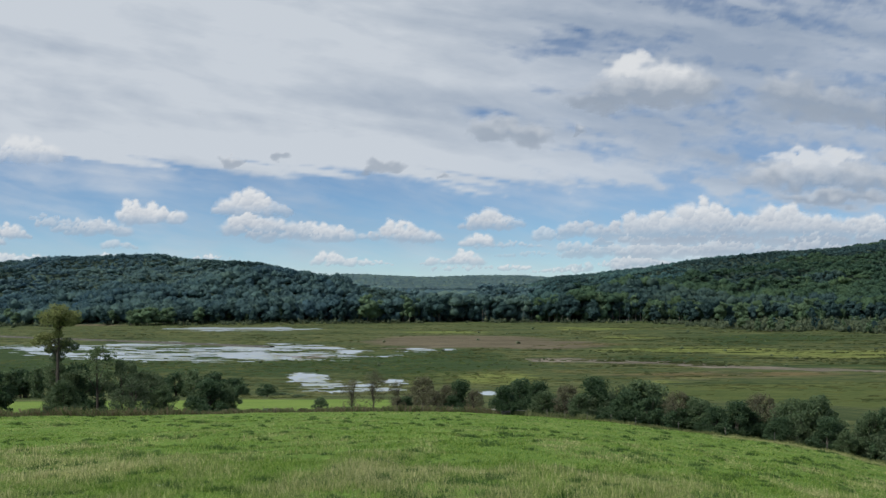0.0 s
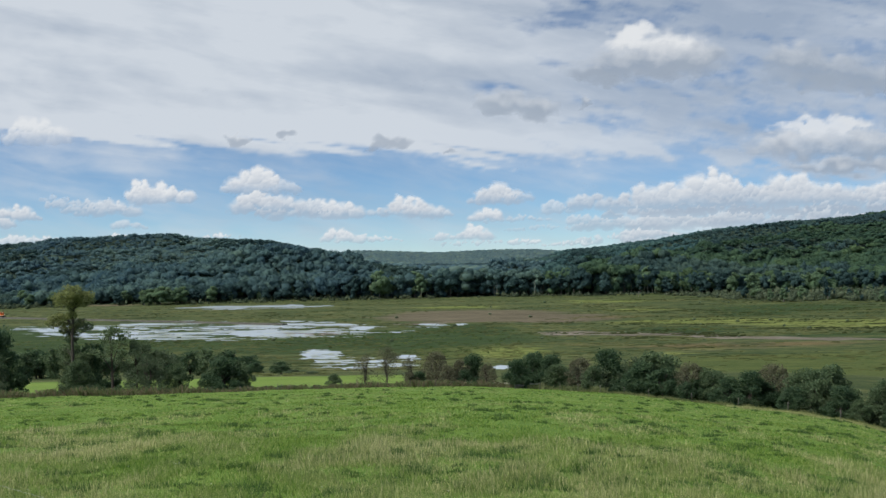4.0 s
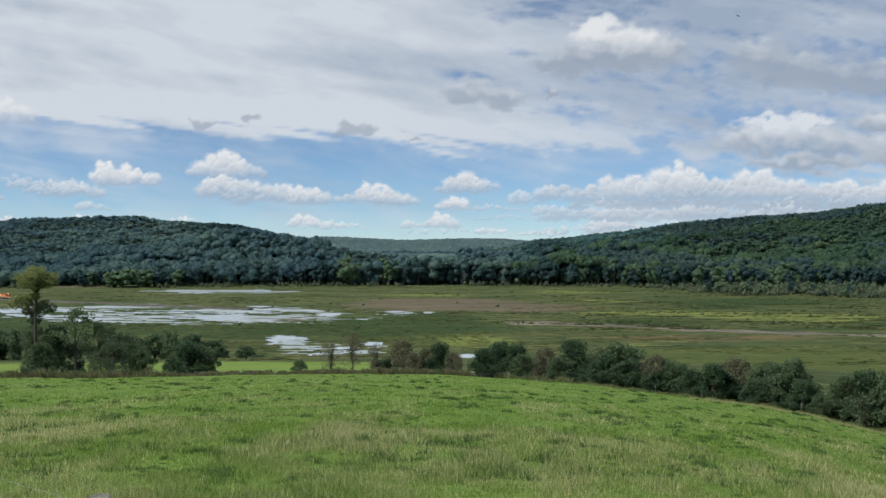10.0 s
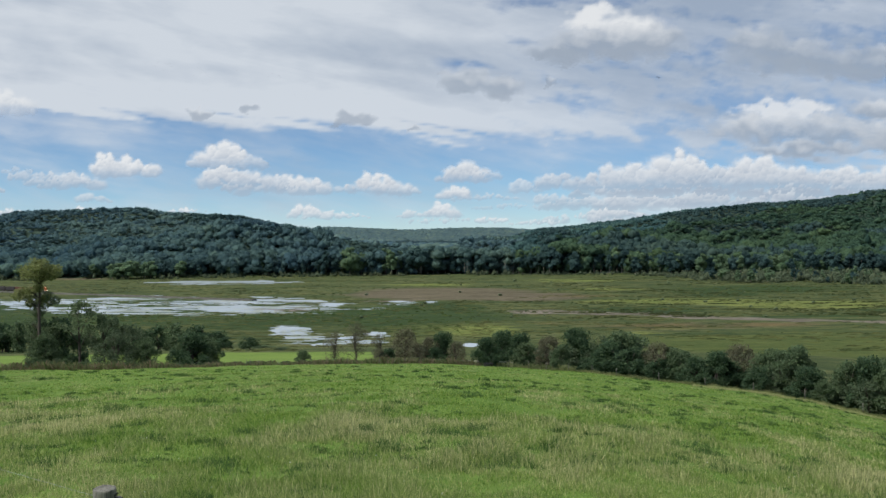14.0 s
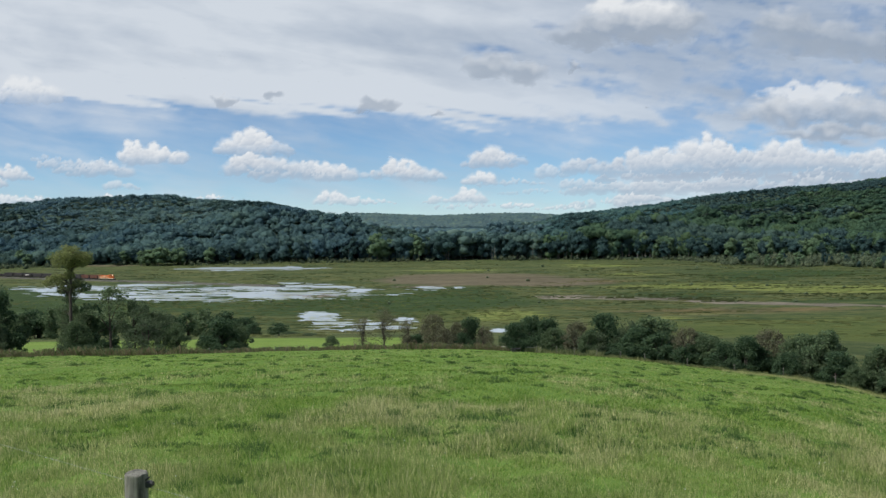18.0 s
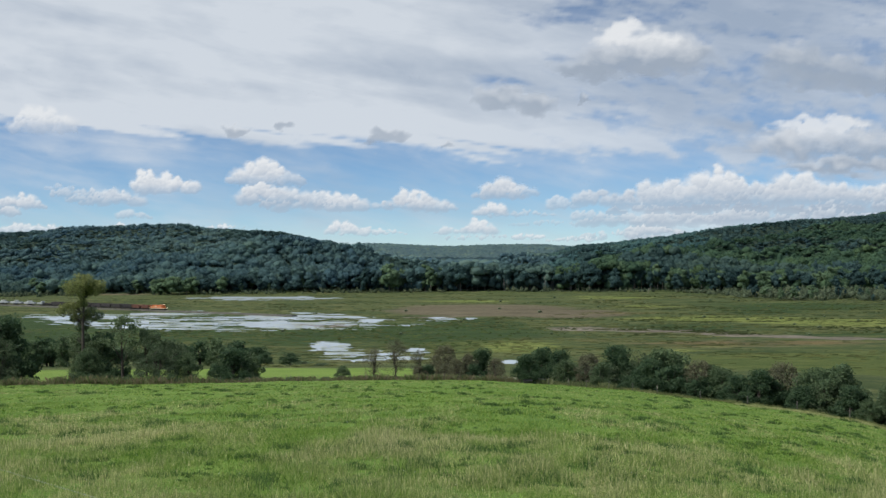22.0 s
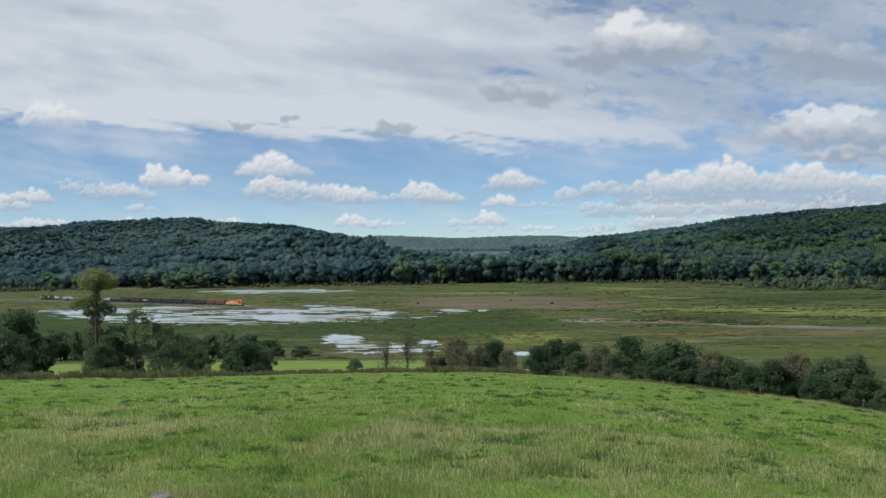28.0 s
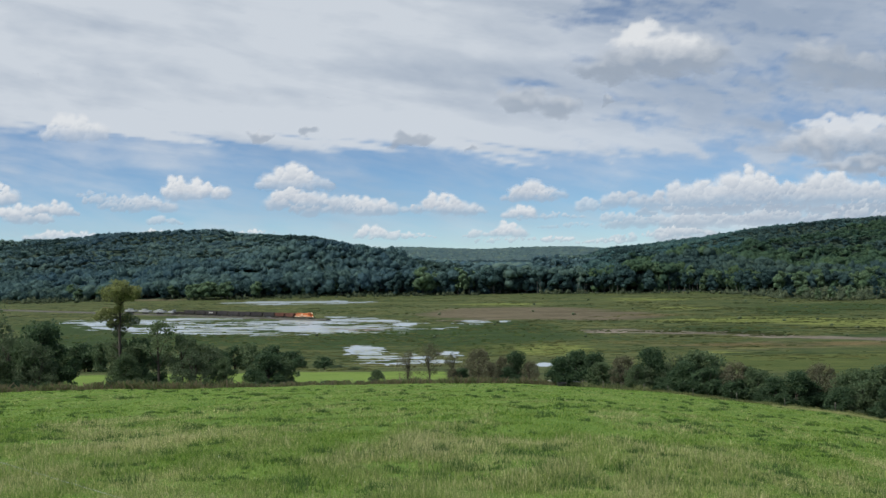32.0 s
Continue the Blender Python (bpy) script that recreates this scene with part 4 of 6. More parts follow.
# ---- trees and bushes along the pasture ----
def leaf_mesh(name, lumps, per_lump, size, mat, seed, droop=0.0):
    """A crown of many small leaf sprays set on uneven clumps (x, y, z, rx, ry, rz)."""
    r = np.random.default_rng(seed)
    cs = []
    for lx, ly, lz, rx, ry, rz in lumps:
        v = r.normal(size=(per_lump, 3))
        v /= np.linalg.norm(v, axis=1)[:, None]
        k = r.uniform(0.35, 1.08, per_lump) ** 0.6
        cs.append(np.array([lx, ly, lz]) + v * np.array([rx, ry, rz]) * k[:, None])
    c = np.concatenate(cs)
    n = len(c)
    a = r.normal(size=(n, 3))
    a[:, 2] *= 0.6
    a[:, 2] -= droop
    a /= np.linalg.norm(a, axis=1)[:, None]
    b = np.cross(a, r.normal(size=(n, 3)))
    b /= np.linalg.norm(b, axis=1)[:, None] + 1e-9
    s = size * r.uniform(0.55, 1.35, n)[:, None]
    quads = np.stack([c - a * s, c + b * s * 0.5, c + a * s, c - b * s * 0.5], 1)
    me = np_mesh(name, quads.reshape(-1, 3), np.arange(4 * n).reshape(-1, 4))
    me.materials.append(mat)
    return me


def crown_lumps(seed, n, width, z0, z1, lump_size, top_heavy=0.0):
    r = random.Random(seed)
    out = []
    for _ in range(n):
        t = r.random() ** (1 - top_heavy * 0.5)
        z = z0 + (z1 - z0) * t
        reach = width * math.sin(math.pi * (0.3 + 0.6 * t)) * math.sqrt(r.random())
        a = r.uniform(0, 6.283)
        s = lump_size * r.uniform(0.6, 1.3)
        out.append((reach * math.cos(a), reach * math.sin(a), z, s, s, s * r.uniform(0.6, 0.9)))
    return out


def make_tree(name, label, seed, height, width, trunk_r, clear, leaf_mat, lumps, per_lump, lump_size, leaf, stems=1, top_heavy=0.2, bark=BARK):
    """A broadleaf: tapered bent stem or stems, limbs into the crown, and a gappy crown. Built at its own size, base at 0."""
    root = tagged(new(name), label, "bush" if name.endswith("bush") else "tree", "trees along the pasture")
    r = random.Random(seed)
    b = bmesh.new()
    spots = crown_lumps(seed + 1, lumps, width, clear, height - lump_size * 0.8, lump_size, top_heavy)
    for s in range(stems):
        lean = Vector((r.uniform(-1, 1), r.uniform(-1, 1), 0)) * width * (0.12 if stems == 1 else 0.4)
        pts = [Vector((0.15 * s, 0, -0.3)) + lean * t * t + Vector((r.uniform(-.1, .1), r.uniform(-.1, .1), height * 0.85 * t)) for t in (0, 0.2, 0.45, 0.7, 1)]
        limb(b, pts, trunk_r, trunk_r * 0.3)
        for k in range(s, len(spots), max(1, stems)):
            if k % 2 == 0:
                q = Vector(spots[k][:3])
                t = min(0.9, max(0.15, q.z / height * 0.75))
                base = pts[0].lerp(pts[-1], t)
                limb(b, [base, base.lerp(q, 0.5) + Vector((0, 0, 0.05 * height)), q], trunk_r * 0.35, trunk_r * 0.1, 5)
    part("trunk", b, bark, root, "", True)
    crown = new("crown", leaf_mesh("crown", spots, per_lump, leaf, leaf_mat, seed))
    crown.parent = root
    root["size"] = height
    return root


KINDS = {
    "dark": make_tree("bush", "dense dark green rounded bush beside the fence", 11, 6.0, 3.0, 0.16, 0.3, LEAF_DARK, 60, 165, 0.95, 0.16, 3),
    "mid": make_tree("bush", "loose green bush with spreading branches by the fence", 12, 6.0, 3.4, 0.15, 0.3, LEAF_MID, 58, 150, 0.85, 0.16, 3),
    "grey": make_tree("bush", "grey-brown thinly leaved bush at the pasture's rim", 13, 6.0, 3.0, 0.13, 0.4, LEAF_GREY, 50, 99, 0.85, 0.136, 4),
    "round": make_tree("tree", "green round-crowned tree with a short trunk", 14, 8.0, 3.6, 0.22, 2.2, LEAF_GREEN, 50, 150, 1.1, 0.176, 1),
    "spread": make_tree("tree", "grey-green small tree with a wide spreading crown", 15, 8.0, 4.6, 0.2, 2.8, LEAF_GREY, 44, 105, 1.0, 0.16, 2, 0.6),
    "slim": make_tree("tree", "slim pale tree with sparse leaves", 16, 9.0, 2.4, 0.19, 4.0, LEAF_GREEN, 18, 90, 0.8, 0.144, 1, 0.5),
    "olive": make_tree("bush", "olive-green bush with a pale top beside the pasture", 17, 6.0, 2.8, 0.14, 0.3, LEAF_MID, 56, 142, 0.9, 0.152, 3),
}
KINDS["low"] = make_tree("bush", "low scrubby green bush among the weeds", 18, 6.0, 3.0, 0.12, 0.2, LEAF_MID, 22, 70, 1.25, 0.3, 3)
KINDS["scrub"] = make_tree("bush", "low brownish scrub bush among the weeds", 21, 6.0, 3.2, 0.12, 0.2, LEAF_GREY, 20, 64, 1.25, 0.28, 4)
KINDS["clump"] = make_tree("bush", "dark green bush at the foot of the slope", 22, 6.0, 3.0, 0.14, 0.2, LEAF_DARK, 30, 90, 1.2, 0.26, 3)
KINDS["brown"] = make_tree("bush", "brownish open bush with bare twigs showing", 23, 6.0, 3.2, 0.12, 0.5, LEAF_BROWN, 50, 84, 0.8, 0.13, 5)
KINDS["twiggy"] = make_tree("tree", "small half-bare tree with grey-brown twigs", 25, 8.0, 3.6, 0.17, 2.0, LEAF_BROWN, 60, 40, 0.9, 0.12, 2, 0.4)
KINDS["fresh"] = make_tree("bush", "low pale green bush at the lawn's edge", 24, 6.0, 3.0, 0.12, 0.2, LEAF_PALE, 24, 80, 1.25, 0.28, 3)
FIRST = {k: True for k in KINDS}


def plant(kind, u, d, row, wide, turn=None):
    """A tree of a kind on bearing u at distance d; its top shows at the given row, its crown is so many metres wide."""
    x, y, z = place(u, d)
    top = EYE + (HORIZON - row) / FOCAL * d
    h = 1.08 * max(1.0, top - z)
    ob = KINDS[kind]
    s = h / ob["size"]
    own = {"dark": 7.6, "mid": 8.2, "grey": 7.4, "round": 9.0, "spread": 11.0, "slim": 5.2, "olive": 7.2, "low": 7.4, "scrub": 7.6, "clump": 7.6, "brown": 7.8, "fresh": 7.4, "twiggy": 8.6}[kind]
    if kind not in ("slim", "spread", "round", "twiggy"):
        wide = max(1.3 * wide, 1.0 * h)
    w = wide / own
    m = Matrix.Translation((x, y, z - 0.05)) @ pose(0, 0, 0, 0, 0, random.uniform(0, 360) if turn is None else turn) @ Matrix.Diagonal((w, w, s, 1))
    if FIRST[kind]:
        FIRST[kind] = False
        ob.matrix_basis = m
        return ob
    return copy_thing(ob, m @ Matrix.Diagonal([1 / k for k in ob.scale] + [1]))


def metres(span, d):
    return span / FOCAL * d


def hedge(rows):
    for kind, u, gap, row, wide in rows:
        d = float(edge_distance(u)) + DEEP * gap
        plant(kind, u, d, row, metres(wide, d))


def tall_tree():
    """The tall flat-topped tree: long bare stem, a crown of sprays at the top, wisps below."""
    x, y, z = place(50, 206)
    top = EYE + (HORIZON - 464) / FOCAL * 206
    h = top - z
    root = tagged(new("tree"), "tall slender tree with a flat yellow-green crown and bare trunk", "tree")
    root.location = (x, y, z)
    r = random.Random(5)
    b = bmesh.new()
    pts = [Vector((0, 0, -0.3)), Vector((0.1, 0, h * 0.3)), Vector((0.0, 0.1, h * 0.55)), Vector((0.35, 0, h * 0.75)), Vector((0.6, 0, h * 0.94))]
    limb(b, pts, 0.36, 0.14, 9)
    lumps = []
    for k in range(44):
        a, q = r.uniform(0, 6.283), math.sqrt(r.random())
        lumps.append((0.35 + 3.1 * q * math.cos(a), 2.6 * q * math.sin(a), h * (0.965 - 0.07 * q * q - r.uniform(0, 0.1)), 1.15, 1.15, 0.75))
    for k in range(12):
        lumps.append((r.choice((-1, 0.75)) * r.uniform(1.4, 3.4), r.uniform(-1.2, 1.8), h * r.uniform(0.8, 0.9), 1.0, 1.0, 0.7))
    for k in range(12):
        lumps.append((r.uniform(-4.4, -1.2), r.uniform(-0.6, 1.6), h * r.uniform(0.63, 0.73), 1.0, 1.0, 0.6))
    for k in range(20):
        lumps.append((r.uniform(-1.7, 1.9), r.uniform(-0.6, 1.6), h * r.uniform(0.5, 0.86), 0.8, 0.8, 0.8))
    top_lumps = len(lumps)
    for k in range(16):
        lumps.append((r.uniform(-2.2, 2.9), r.uniform(0.4, 2.4), h * r.uniform(0.48, 0.72), 1.0, 1.0, 0.8))
    for k in range(46):
        lumps.append((r.uniform(-2.4, 3.9), r.uniform(0.2, 3.0), h * r.uniform(0.1, 0.46), 1.2, 1.2, 1.05))
    for k in range(0, len(lumps), 3):
        q = Vector(lumps[k][:3])
        base = Vector((0.3 * min(1, q.z / h), 0, max(q.z - 1.6, q.z * 0.86)))
        limb(b, [base, base.lerp(q, 0.55) + Vector((0, 0, 0.25)), q], 0.1, 0.03, 5)
    part("trunk", b, BARK, root, "", True)
    crown = new("crown", leaf_mesh("crown", lumps[:top_lumps], 170, 0.15, LEAF_PALE, 77))
    crown.parent = root
    low = new("crown", leaf_mesh("crown", lumps[top_lumps:], 260, 0.15, LEAF_GREEN, 78))
    low.parent = root


tall_tree()
random.seed(3)
hedge([("round", -262, 25, 478, 120), ("grey", -195, 24, 525, 60), ("grey", -200, 12, 575, 70), ("spread", -152, 12, 574, 90), ("olive", -122, 12, 577, 60), ("dark", -92, 22, 548, 46), ("grey", -108, 10, 584, 50), ("low", -40, 170, 588, 60), ("clump", -16, 172, 584, 50), ("low", 14, 168, 580, 44),
       ("dark", 88, 20, 578, 78), ("olive", 62, 14, 606, 44), ("slim", 122, 12, 548, 84), ("spread", 168, 13, 572, 95), ("spread", 212, 14, 590, 95),
       ("grey", 185, 9, 600, 70), ("mid", 240, 12, 612, 40)])
hedge([("dark", 322, 12, 604, 74), ("mid", 357, 13, 617, 34), ("mid", 300, 14, 622, 40), ("mid", 520, 9, 634, 28), ("twiggy", 614, 12, 586, 56), ("twiggy", 574, 16, 600, 54), ("twiggy", 655, 14, 604, 40),
       ("brown", 702, 12, 598, 60), ("dark", 672, 9, 632, 34), ("dark", 768, 15, 604, 42), ("brown", 742, 14, 612, 40), ("brown", 792, 11, 620, 26), ("dark", 844, 2.2, 614, 44), ("dark", 876, 12, 602, 44), ("dark", 905, 12, 606, 50), ("mid", 858, 15, 606, 40)])
hedge([("brown", 955, 10, 612, 60), ("dark", 1003, 14, 599, 70), ("olive", 975, 6, 628, 40), ("grey", 1045, 14, 610, 60), ("mid", 1090, 12, 603, 100), ("dark", 1065, 8, 622, 70), ("brown", 1150, 12, 624, 70),
       ("mid", 1180, 13, 632, 80), ("dark", 1215, 9, 650, 60), ("dark", 1252, 9, 640, 66), ("brown", 1292, 14, 628, 84), ("mid", 1345, 13, 636, 70), ("mid", 1388, 12, 630, 96), ("dark", 1330, 8, 668, 60),
       ("dark", 1410, 8, 668, 66), ("mid", 1440, 6, 690, 34), ("olive", 1480, 10, 660, 60), ("dark", 1520, 10, 652, 84), ("mid", 1565, 9, 655, 90), ("dark", 1620, 9, 668, 90), ("mid", 1690, 9, 690, 100), ("dark", 1770, 9, 700, 110)])
hedge([("clump", 230, 175, 596, 40), ("clump", 262, 180, 590, 44), ("low", 292, 178, 584, 46), ("clump", 330, 182, 590, 50), ("clump", 368, 180, 600, 44), ("low", 345, 172, 606, 36), ("clump", 425, 170, 610, 34),
       ("clump", 380, 168, 611, 24), ("low", 450, 165, 625, 40), ("low", 480, 160, 628, 30), ("low", 180, 180, 592, 60), ("low", 120, 185, 600, 60), ("clump", -10, 180, 590, 60), ("low", -60, 178, 596, 70)])


# lower bushes between the larger ones, and low ones among the weeds
random.seed(19)
for u_ in np.arange(-300, 800, 15):
    if -66 < u_ < 10:
        continue
    u_ = float(u_) + random.uniform(-9, 9)
    gap_ = random.uniform(2.5, 6)
    d_ = float(edge_distance(u_)) + DEEP * gap_
    high_ = random.uniform(0.7, 1.7) * (0.65 if u_ > 240 else 1.4)
    hedge([(random.choice(("low", "scrub", "low", "clump")) if u_ < 430 else random.choice(("scrub", "brown", "low")), u_, gap_, HORIZON + (EYE - place(u_, d_)[2] - high_) / d_ * FOCAL, random.uniform(8, 26))])
u_ = 945.0
while u_ < 1720:
    top_ = float(knots(np.array(u_), (940, 622), (1100, 622), (1180, 640), (1250, 650), (1390, 648), (1450, 690), (1520, 672), (1720, 700)))
    hedge([(random.choice(("scrub", "low", "grey", "scrub", "clump")), u_, random.uniform(7, 15), top_ + random.uniform(8, 30), random.uniform(30, 60))])
    u_ += random.uniform(14, 24)
hedge([("brown", 722, 9, 622, 40), ("dark", 752, 9, 630, 30), ("brown", 655, 8, 632, 30), ("mid", 915, 9, 622, 50)])
hedge([("fresh", u_, 150 + 6 * k_ % 20, 630, 20 + 5 * k_ % 12) for k_, u_ in enumerate((436, 452, 470, 486, 503, 300, 380, 402))])


# ---- weeds along the fence, and the fences ----
WEATHERED = two_tone("weathered_wood", (0.08, 0.075, 0.063), (0.19, 0.18, 0.155), 14.0, 0.9, relief=0.5, depth=0.004)
BLACK_PLASTIC = two_tone("black_plastic", (0.012, 0.012, 0.013), (0.025, 0.025, 0.026), 40, 0.45, relief=0.05)
def split_wood():
    """A grey weathered post: long cracks down the grain, warmer wood between."""
    m, n, l, p = material("split_wood", 0.9)
    grain = noise_node(n, l, 55, 6, rough=0.7, stretch=(1, 1, 0.05))
    stain = noise_node(n, l, 9, 4)
    f = calc(n, l, "MULTIPLY_ADD", grain, 0.7, calc(n, l, "MULTIPLY", stain, 0.3))
    l.new(ramp(n, l, f, [(0.36, (0.03, 0.029, 0.023)), (0.46, (0.11, 0.106, 0.086)), (0.56, (0.2, 0.195, 0.16)), (0.68, (0.3, 0.29, 0.24))]), p.inputs["Base Color"])
    bump(n, l, p, grain, 0.8, 0.006)
    return m


POST_WOOD = split_wood()
WIRE = two_tone("fence_wire", (0.3, 0.31, 0.3), (0.5, 0.5, 0.48), 30, 0.45, 0.6, relief=0)
WEED = foliage("weeds", (0.095, 0.135, 0.05), (0.24, 0.265, 0.12), 0.4, 0.5)


def near_post():
    root = tagged(new("fence_post"), "weathered grey round wooden fence post with a wire insulator", "fence post")
    x, d = -2.05, 6.384
    ground_z = float(land(np.array([x]), np.array([d]))[0])
    top = EYE - 1.512
    root.location = (x, d, ground_z)
    h = top - ground_z
    b = bmesh.new()
    n = 28
    rings = []
    for z, r in ((-0.4, 0.07), (h * 0.5, 0.07), (h - 0.05, 0.069), (h - 0.006, 0.0688), (h, 0.066)):
        rings.append([b.verts.new(((r + 0.0025 * math.sin(5 * k) + 0.002 * math.sin(11 * k + z)) * math.cos(k * 2 * math.pi / n),
                                   (r + 0.0025 * math.cos(7 * k)) * math.sin(k * 2 * math.pi / n), z + 0.006 * math.sin(k * 2 * math.pi / n) + (0.003 * math.sin(3.7 * k) if z > h - 0.01 else 0))) for k in range(n)])
    for a, c in zip(rings, rings[1:]):
        for k in range(n):
            b.faces.new((a[k], a[(k + 1) % n], c[(k + 1) % n], c[k]))
    b.faces.new(rings[-1])
    part("post", b, POST_WOOD, root)
    b = bmesh.new()
    box(b, 0.055, 0.1, -0.03, 0.015, h - 0.085, h - 0.045, 0.008)
    tube(b, (0.06, -0.008, h - 0.065), (0.108, -0.02, h - 0.058), 0.02, 0.014, 10)
    tube(b, (0.06, -0.02, h - 0.04), (0.085, -0.02, h - 0.02), 0.007, 0.005, 8)
    part("insulator", b, BLACK_PLASTIC, root, "black plastic wire insulator")
    return root


near_post()


def wire(name, label, pts, r):
    b = bmesh.new()
    limb(b, [Vector(p) for p in pts], r, r, 6)
    me = bpy.data.meshes.new(name)
    b.to_mesh(me)
    b.free()
    me.materials.append(WIRE)
    return tagged(new(name, me), label, "fence wire", "wires of the near fence")


wire("fence_wire", "thin grey electric fence wire above the pasture grass", [(-15.0, 18.293, EYE - 1.990), (-7.0, 11.049, EYE - 1.730), (-1.91, 6.359, EYE - 1.605), (0.7, 3.978, EYE - 1.540), (3.2, 1.719, EYE - 1.480)], 0.001)
wire("fence_wire", "thin grey electric fence wire above the pasture grass", [(-15.0, 18.293, EYE - 2.390), (-7.0, 11.049, EYE - 2.100), (-1.95, 6.261, EYE - 1.970), (0.7, 3.904, EYE - 1.910), (3.2, 1.596, EYE - 1.840)], 0.001)


def far_fence():
    """Slim posts along the pasture's rim."""
    b = bmesh.new()
    tube(b, (0, 0, -0.3), (0, 0, 1.2), 0.042, 0.036, 8)
    first = None
    for u, gap, h in [(203, 2, 1.0), (475, 2, 0.9), (440, 1.5, 0.8), (419, 1.2, 1.0), (426, 1.5, 0.95), (533, 1.2, 1.0), (560, 1.5, 0.9), (598, 1.3, 0.9), (655, 1.3, 0.9), (700, 1.3, 0.9), (300, 1.5, 0.9), (352, 2, 0.8), (-60, 2, 1.0), (920, 0, 1.0), (884, 1, 1.0), (951, -1, 1.0), (990, -2, 1.0), (1032, -3, 1.0),
                      (1075, -3, 1.0), (1150, -4, 1.05), (1232, -3, 1.05), (1317, -3, 1.1), (1408, -4, 1.1), (1511, -4, 1.1), (1630, -4, 1.1)]:
        x, y, z = place(u, float(edge_distance(u)) + gap)
        m = Matrix.Translation((x, y, z)) @ pose(0, 0, 0, random.uniform(-4, 4), random.uniform(-4, 4), 0) @ Matrix.Diagonal((1, 1, h, 1))
        if first is None:
            root = tagged(new("fence_post"), "weathered wooden fence post at the pasture's rim", "fence post", "posts along the pasture's rim")
            part("post", b, WEATHERED, root, "", True)
            root.matrix_basis = m
            first = root
        else:
            copy_thing(first, m)


far_fence()


def rail_gate():
    """A low pale timber rail fence in the gap of the hedge."""
    root = tagged(new("rail_fence"), "pale weathered timber rail fence at a gap in the hedge", "fence")
    x0, y0, z0 = place(800, float(edge_distance(800)) + 5)
    x1, y1, z1 = place(892, float(edge_distance(892)) + 5)
    a, c = Vector((x0, y0, z0)), Vector((x1, y1, z1))
    for t in (0, 0.33, 0.66, 1):
        q = a.lerp(c, t)
        part("post", tube(bmesh.new(), q - Vector((0, 0, 0.2)), q + Vector((0, 0, 1.05)), 0.05, 0.045, 8), WEATHERED, root)
    for h in (0.95,):
        part("rail", tube(bmesh.new(), a + Vector((0, 0, h)), c + Vector((0, 0, h)), 0.05, 0.045, 8), PALE_WOOD, root)


def trough():
    x, y, z = place(848, float(edge_distance(848)) - 2.5)
    root = tagged(new("water_trough"), "dark round stock tank on the grass", "trough")
    root.location = (x, y, z)
    b = bmesh.new()
    rings = []
    for r, h in ((0.72, -0.05), (0.78, 0.5), (0.8, 0.52), (0.7, 0.52), (0.66, 0.3)):
        rings.append([b.verts.new((r * math.cos(k * math.pi / 10), r * math.sin(k * math.pi / 10), h)) for k in range(20)])
    for p_, q_ in zip(rings, rings[1:]):
        for k in range(20):
            b.faces.new((p_[k], p_[(k + 1) % 20], q_[(k + 1) % 20], q_[k]))
    b.faces.new(rings[-1])
    part("tank", b, BLACK_PLASTIC, root)


PALE_WOOD = two_tone("pale_wood", (0.3, 0.29, 0.26), (0.5, 0.48, 0.44), 6.0, 0.85, relief=0.3)
rail_gate()
trough()


def build_weeds(name, label, mat, u0, u1, count):
    """Tall dry weeds under the hedge along the rim."""
    u = RNG.uniform(u0, u1, count)
    d = edge_distance(u) + RNG.uniform(1.5, 7, len(u))
    x = (u - MID) / FOCAL * d
    z = land(x, d)
    h = RNG.uniform(0.2, 1.15, len(u)) * (0.25 + 1.35 * fbm(u / 14, u * 0, 12, 3)) * np.where(u > 560, 0.95, np.where(u > 280, 0.8, 1.2))
    a = RNG.uniform(0, 6.28, len(u))
    w = 0.05 + 0.1 * RNG.random(len(u))
    lean = RNG.normal(size=(len(u), 2)) * 0.45
    v = np.stack([np.stack([x - w * np.cos(a), d - w * np.sin(a), z - 0.1], 1), np.stack([x + w * np.cos(a), d + w * np.sin(a), z - 0.1], 1),
                  np.stack([x + w * 0.5 * np.cos(a) + lean[:, 0] * h, d + lean[:, 1] * h, z + h], 1), np.stack([x - w * 0.6 * np.cos(a) + lean[:, 0] * h, d + lean[:, 1] * h, z + h * 0.9], 1)], 1)
    me = np_mesh(name, v.reshape(-1, 3), np.arange(4 * len(u)).reshape(-1, 4))
    me.materials.append(mat)
    tagged(new(name, me), label, "weeds", kind="stuff")


DRY_WEED = foliage("dry_weeds", (0.13, 0.11, 0.062), (0.27, 0.225, 0.14), 0.4, 0.5)
build_weeds("weeds", "tall dull brown-green weeds along the fence", WEED, -350, 1000, 11000)
build_weeds("dry_weeds", "dry brownish weeds among the green along the fence", DRY_WEED, -350, 860, 6500)


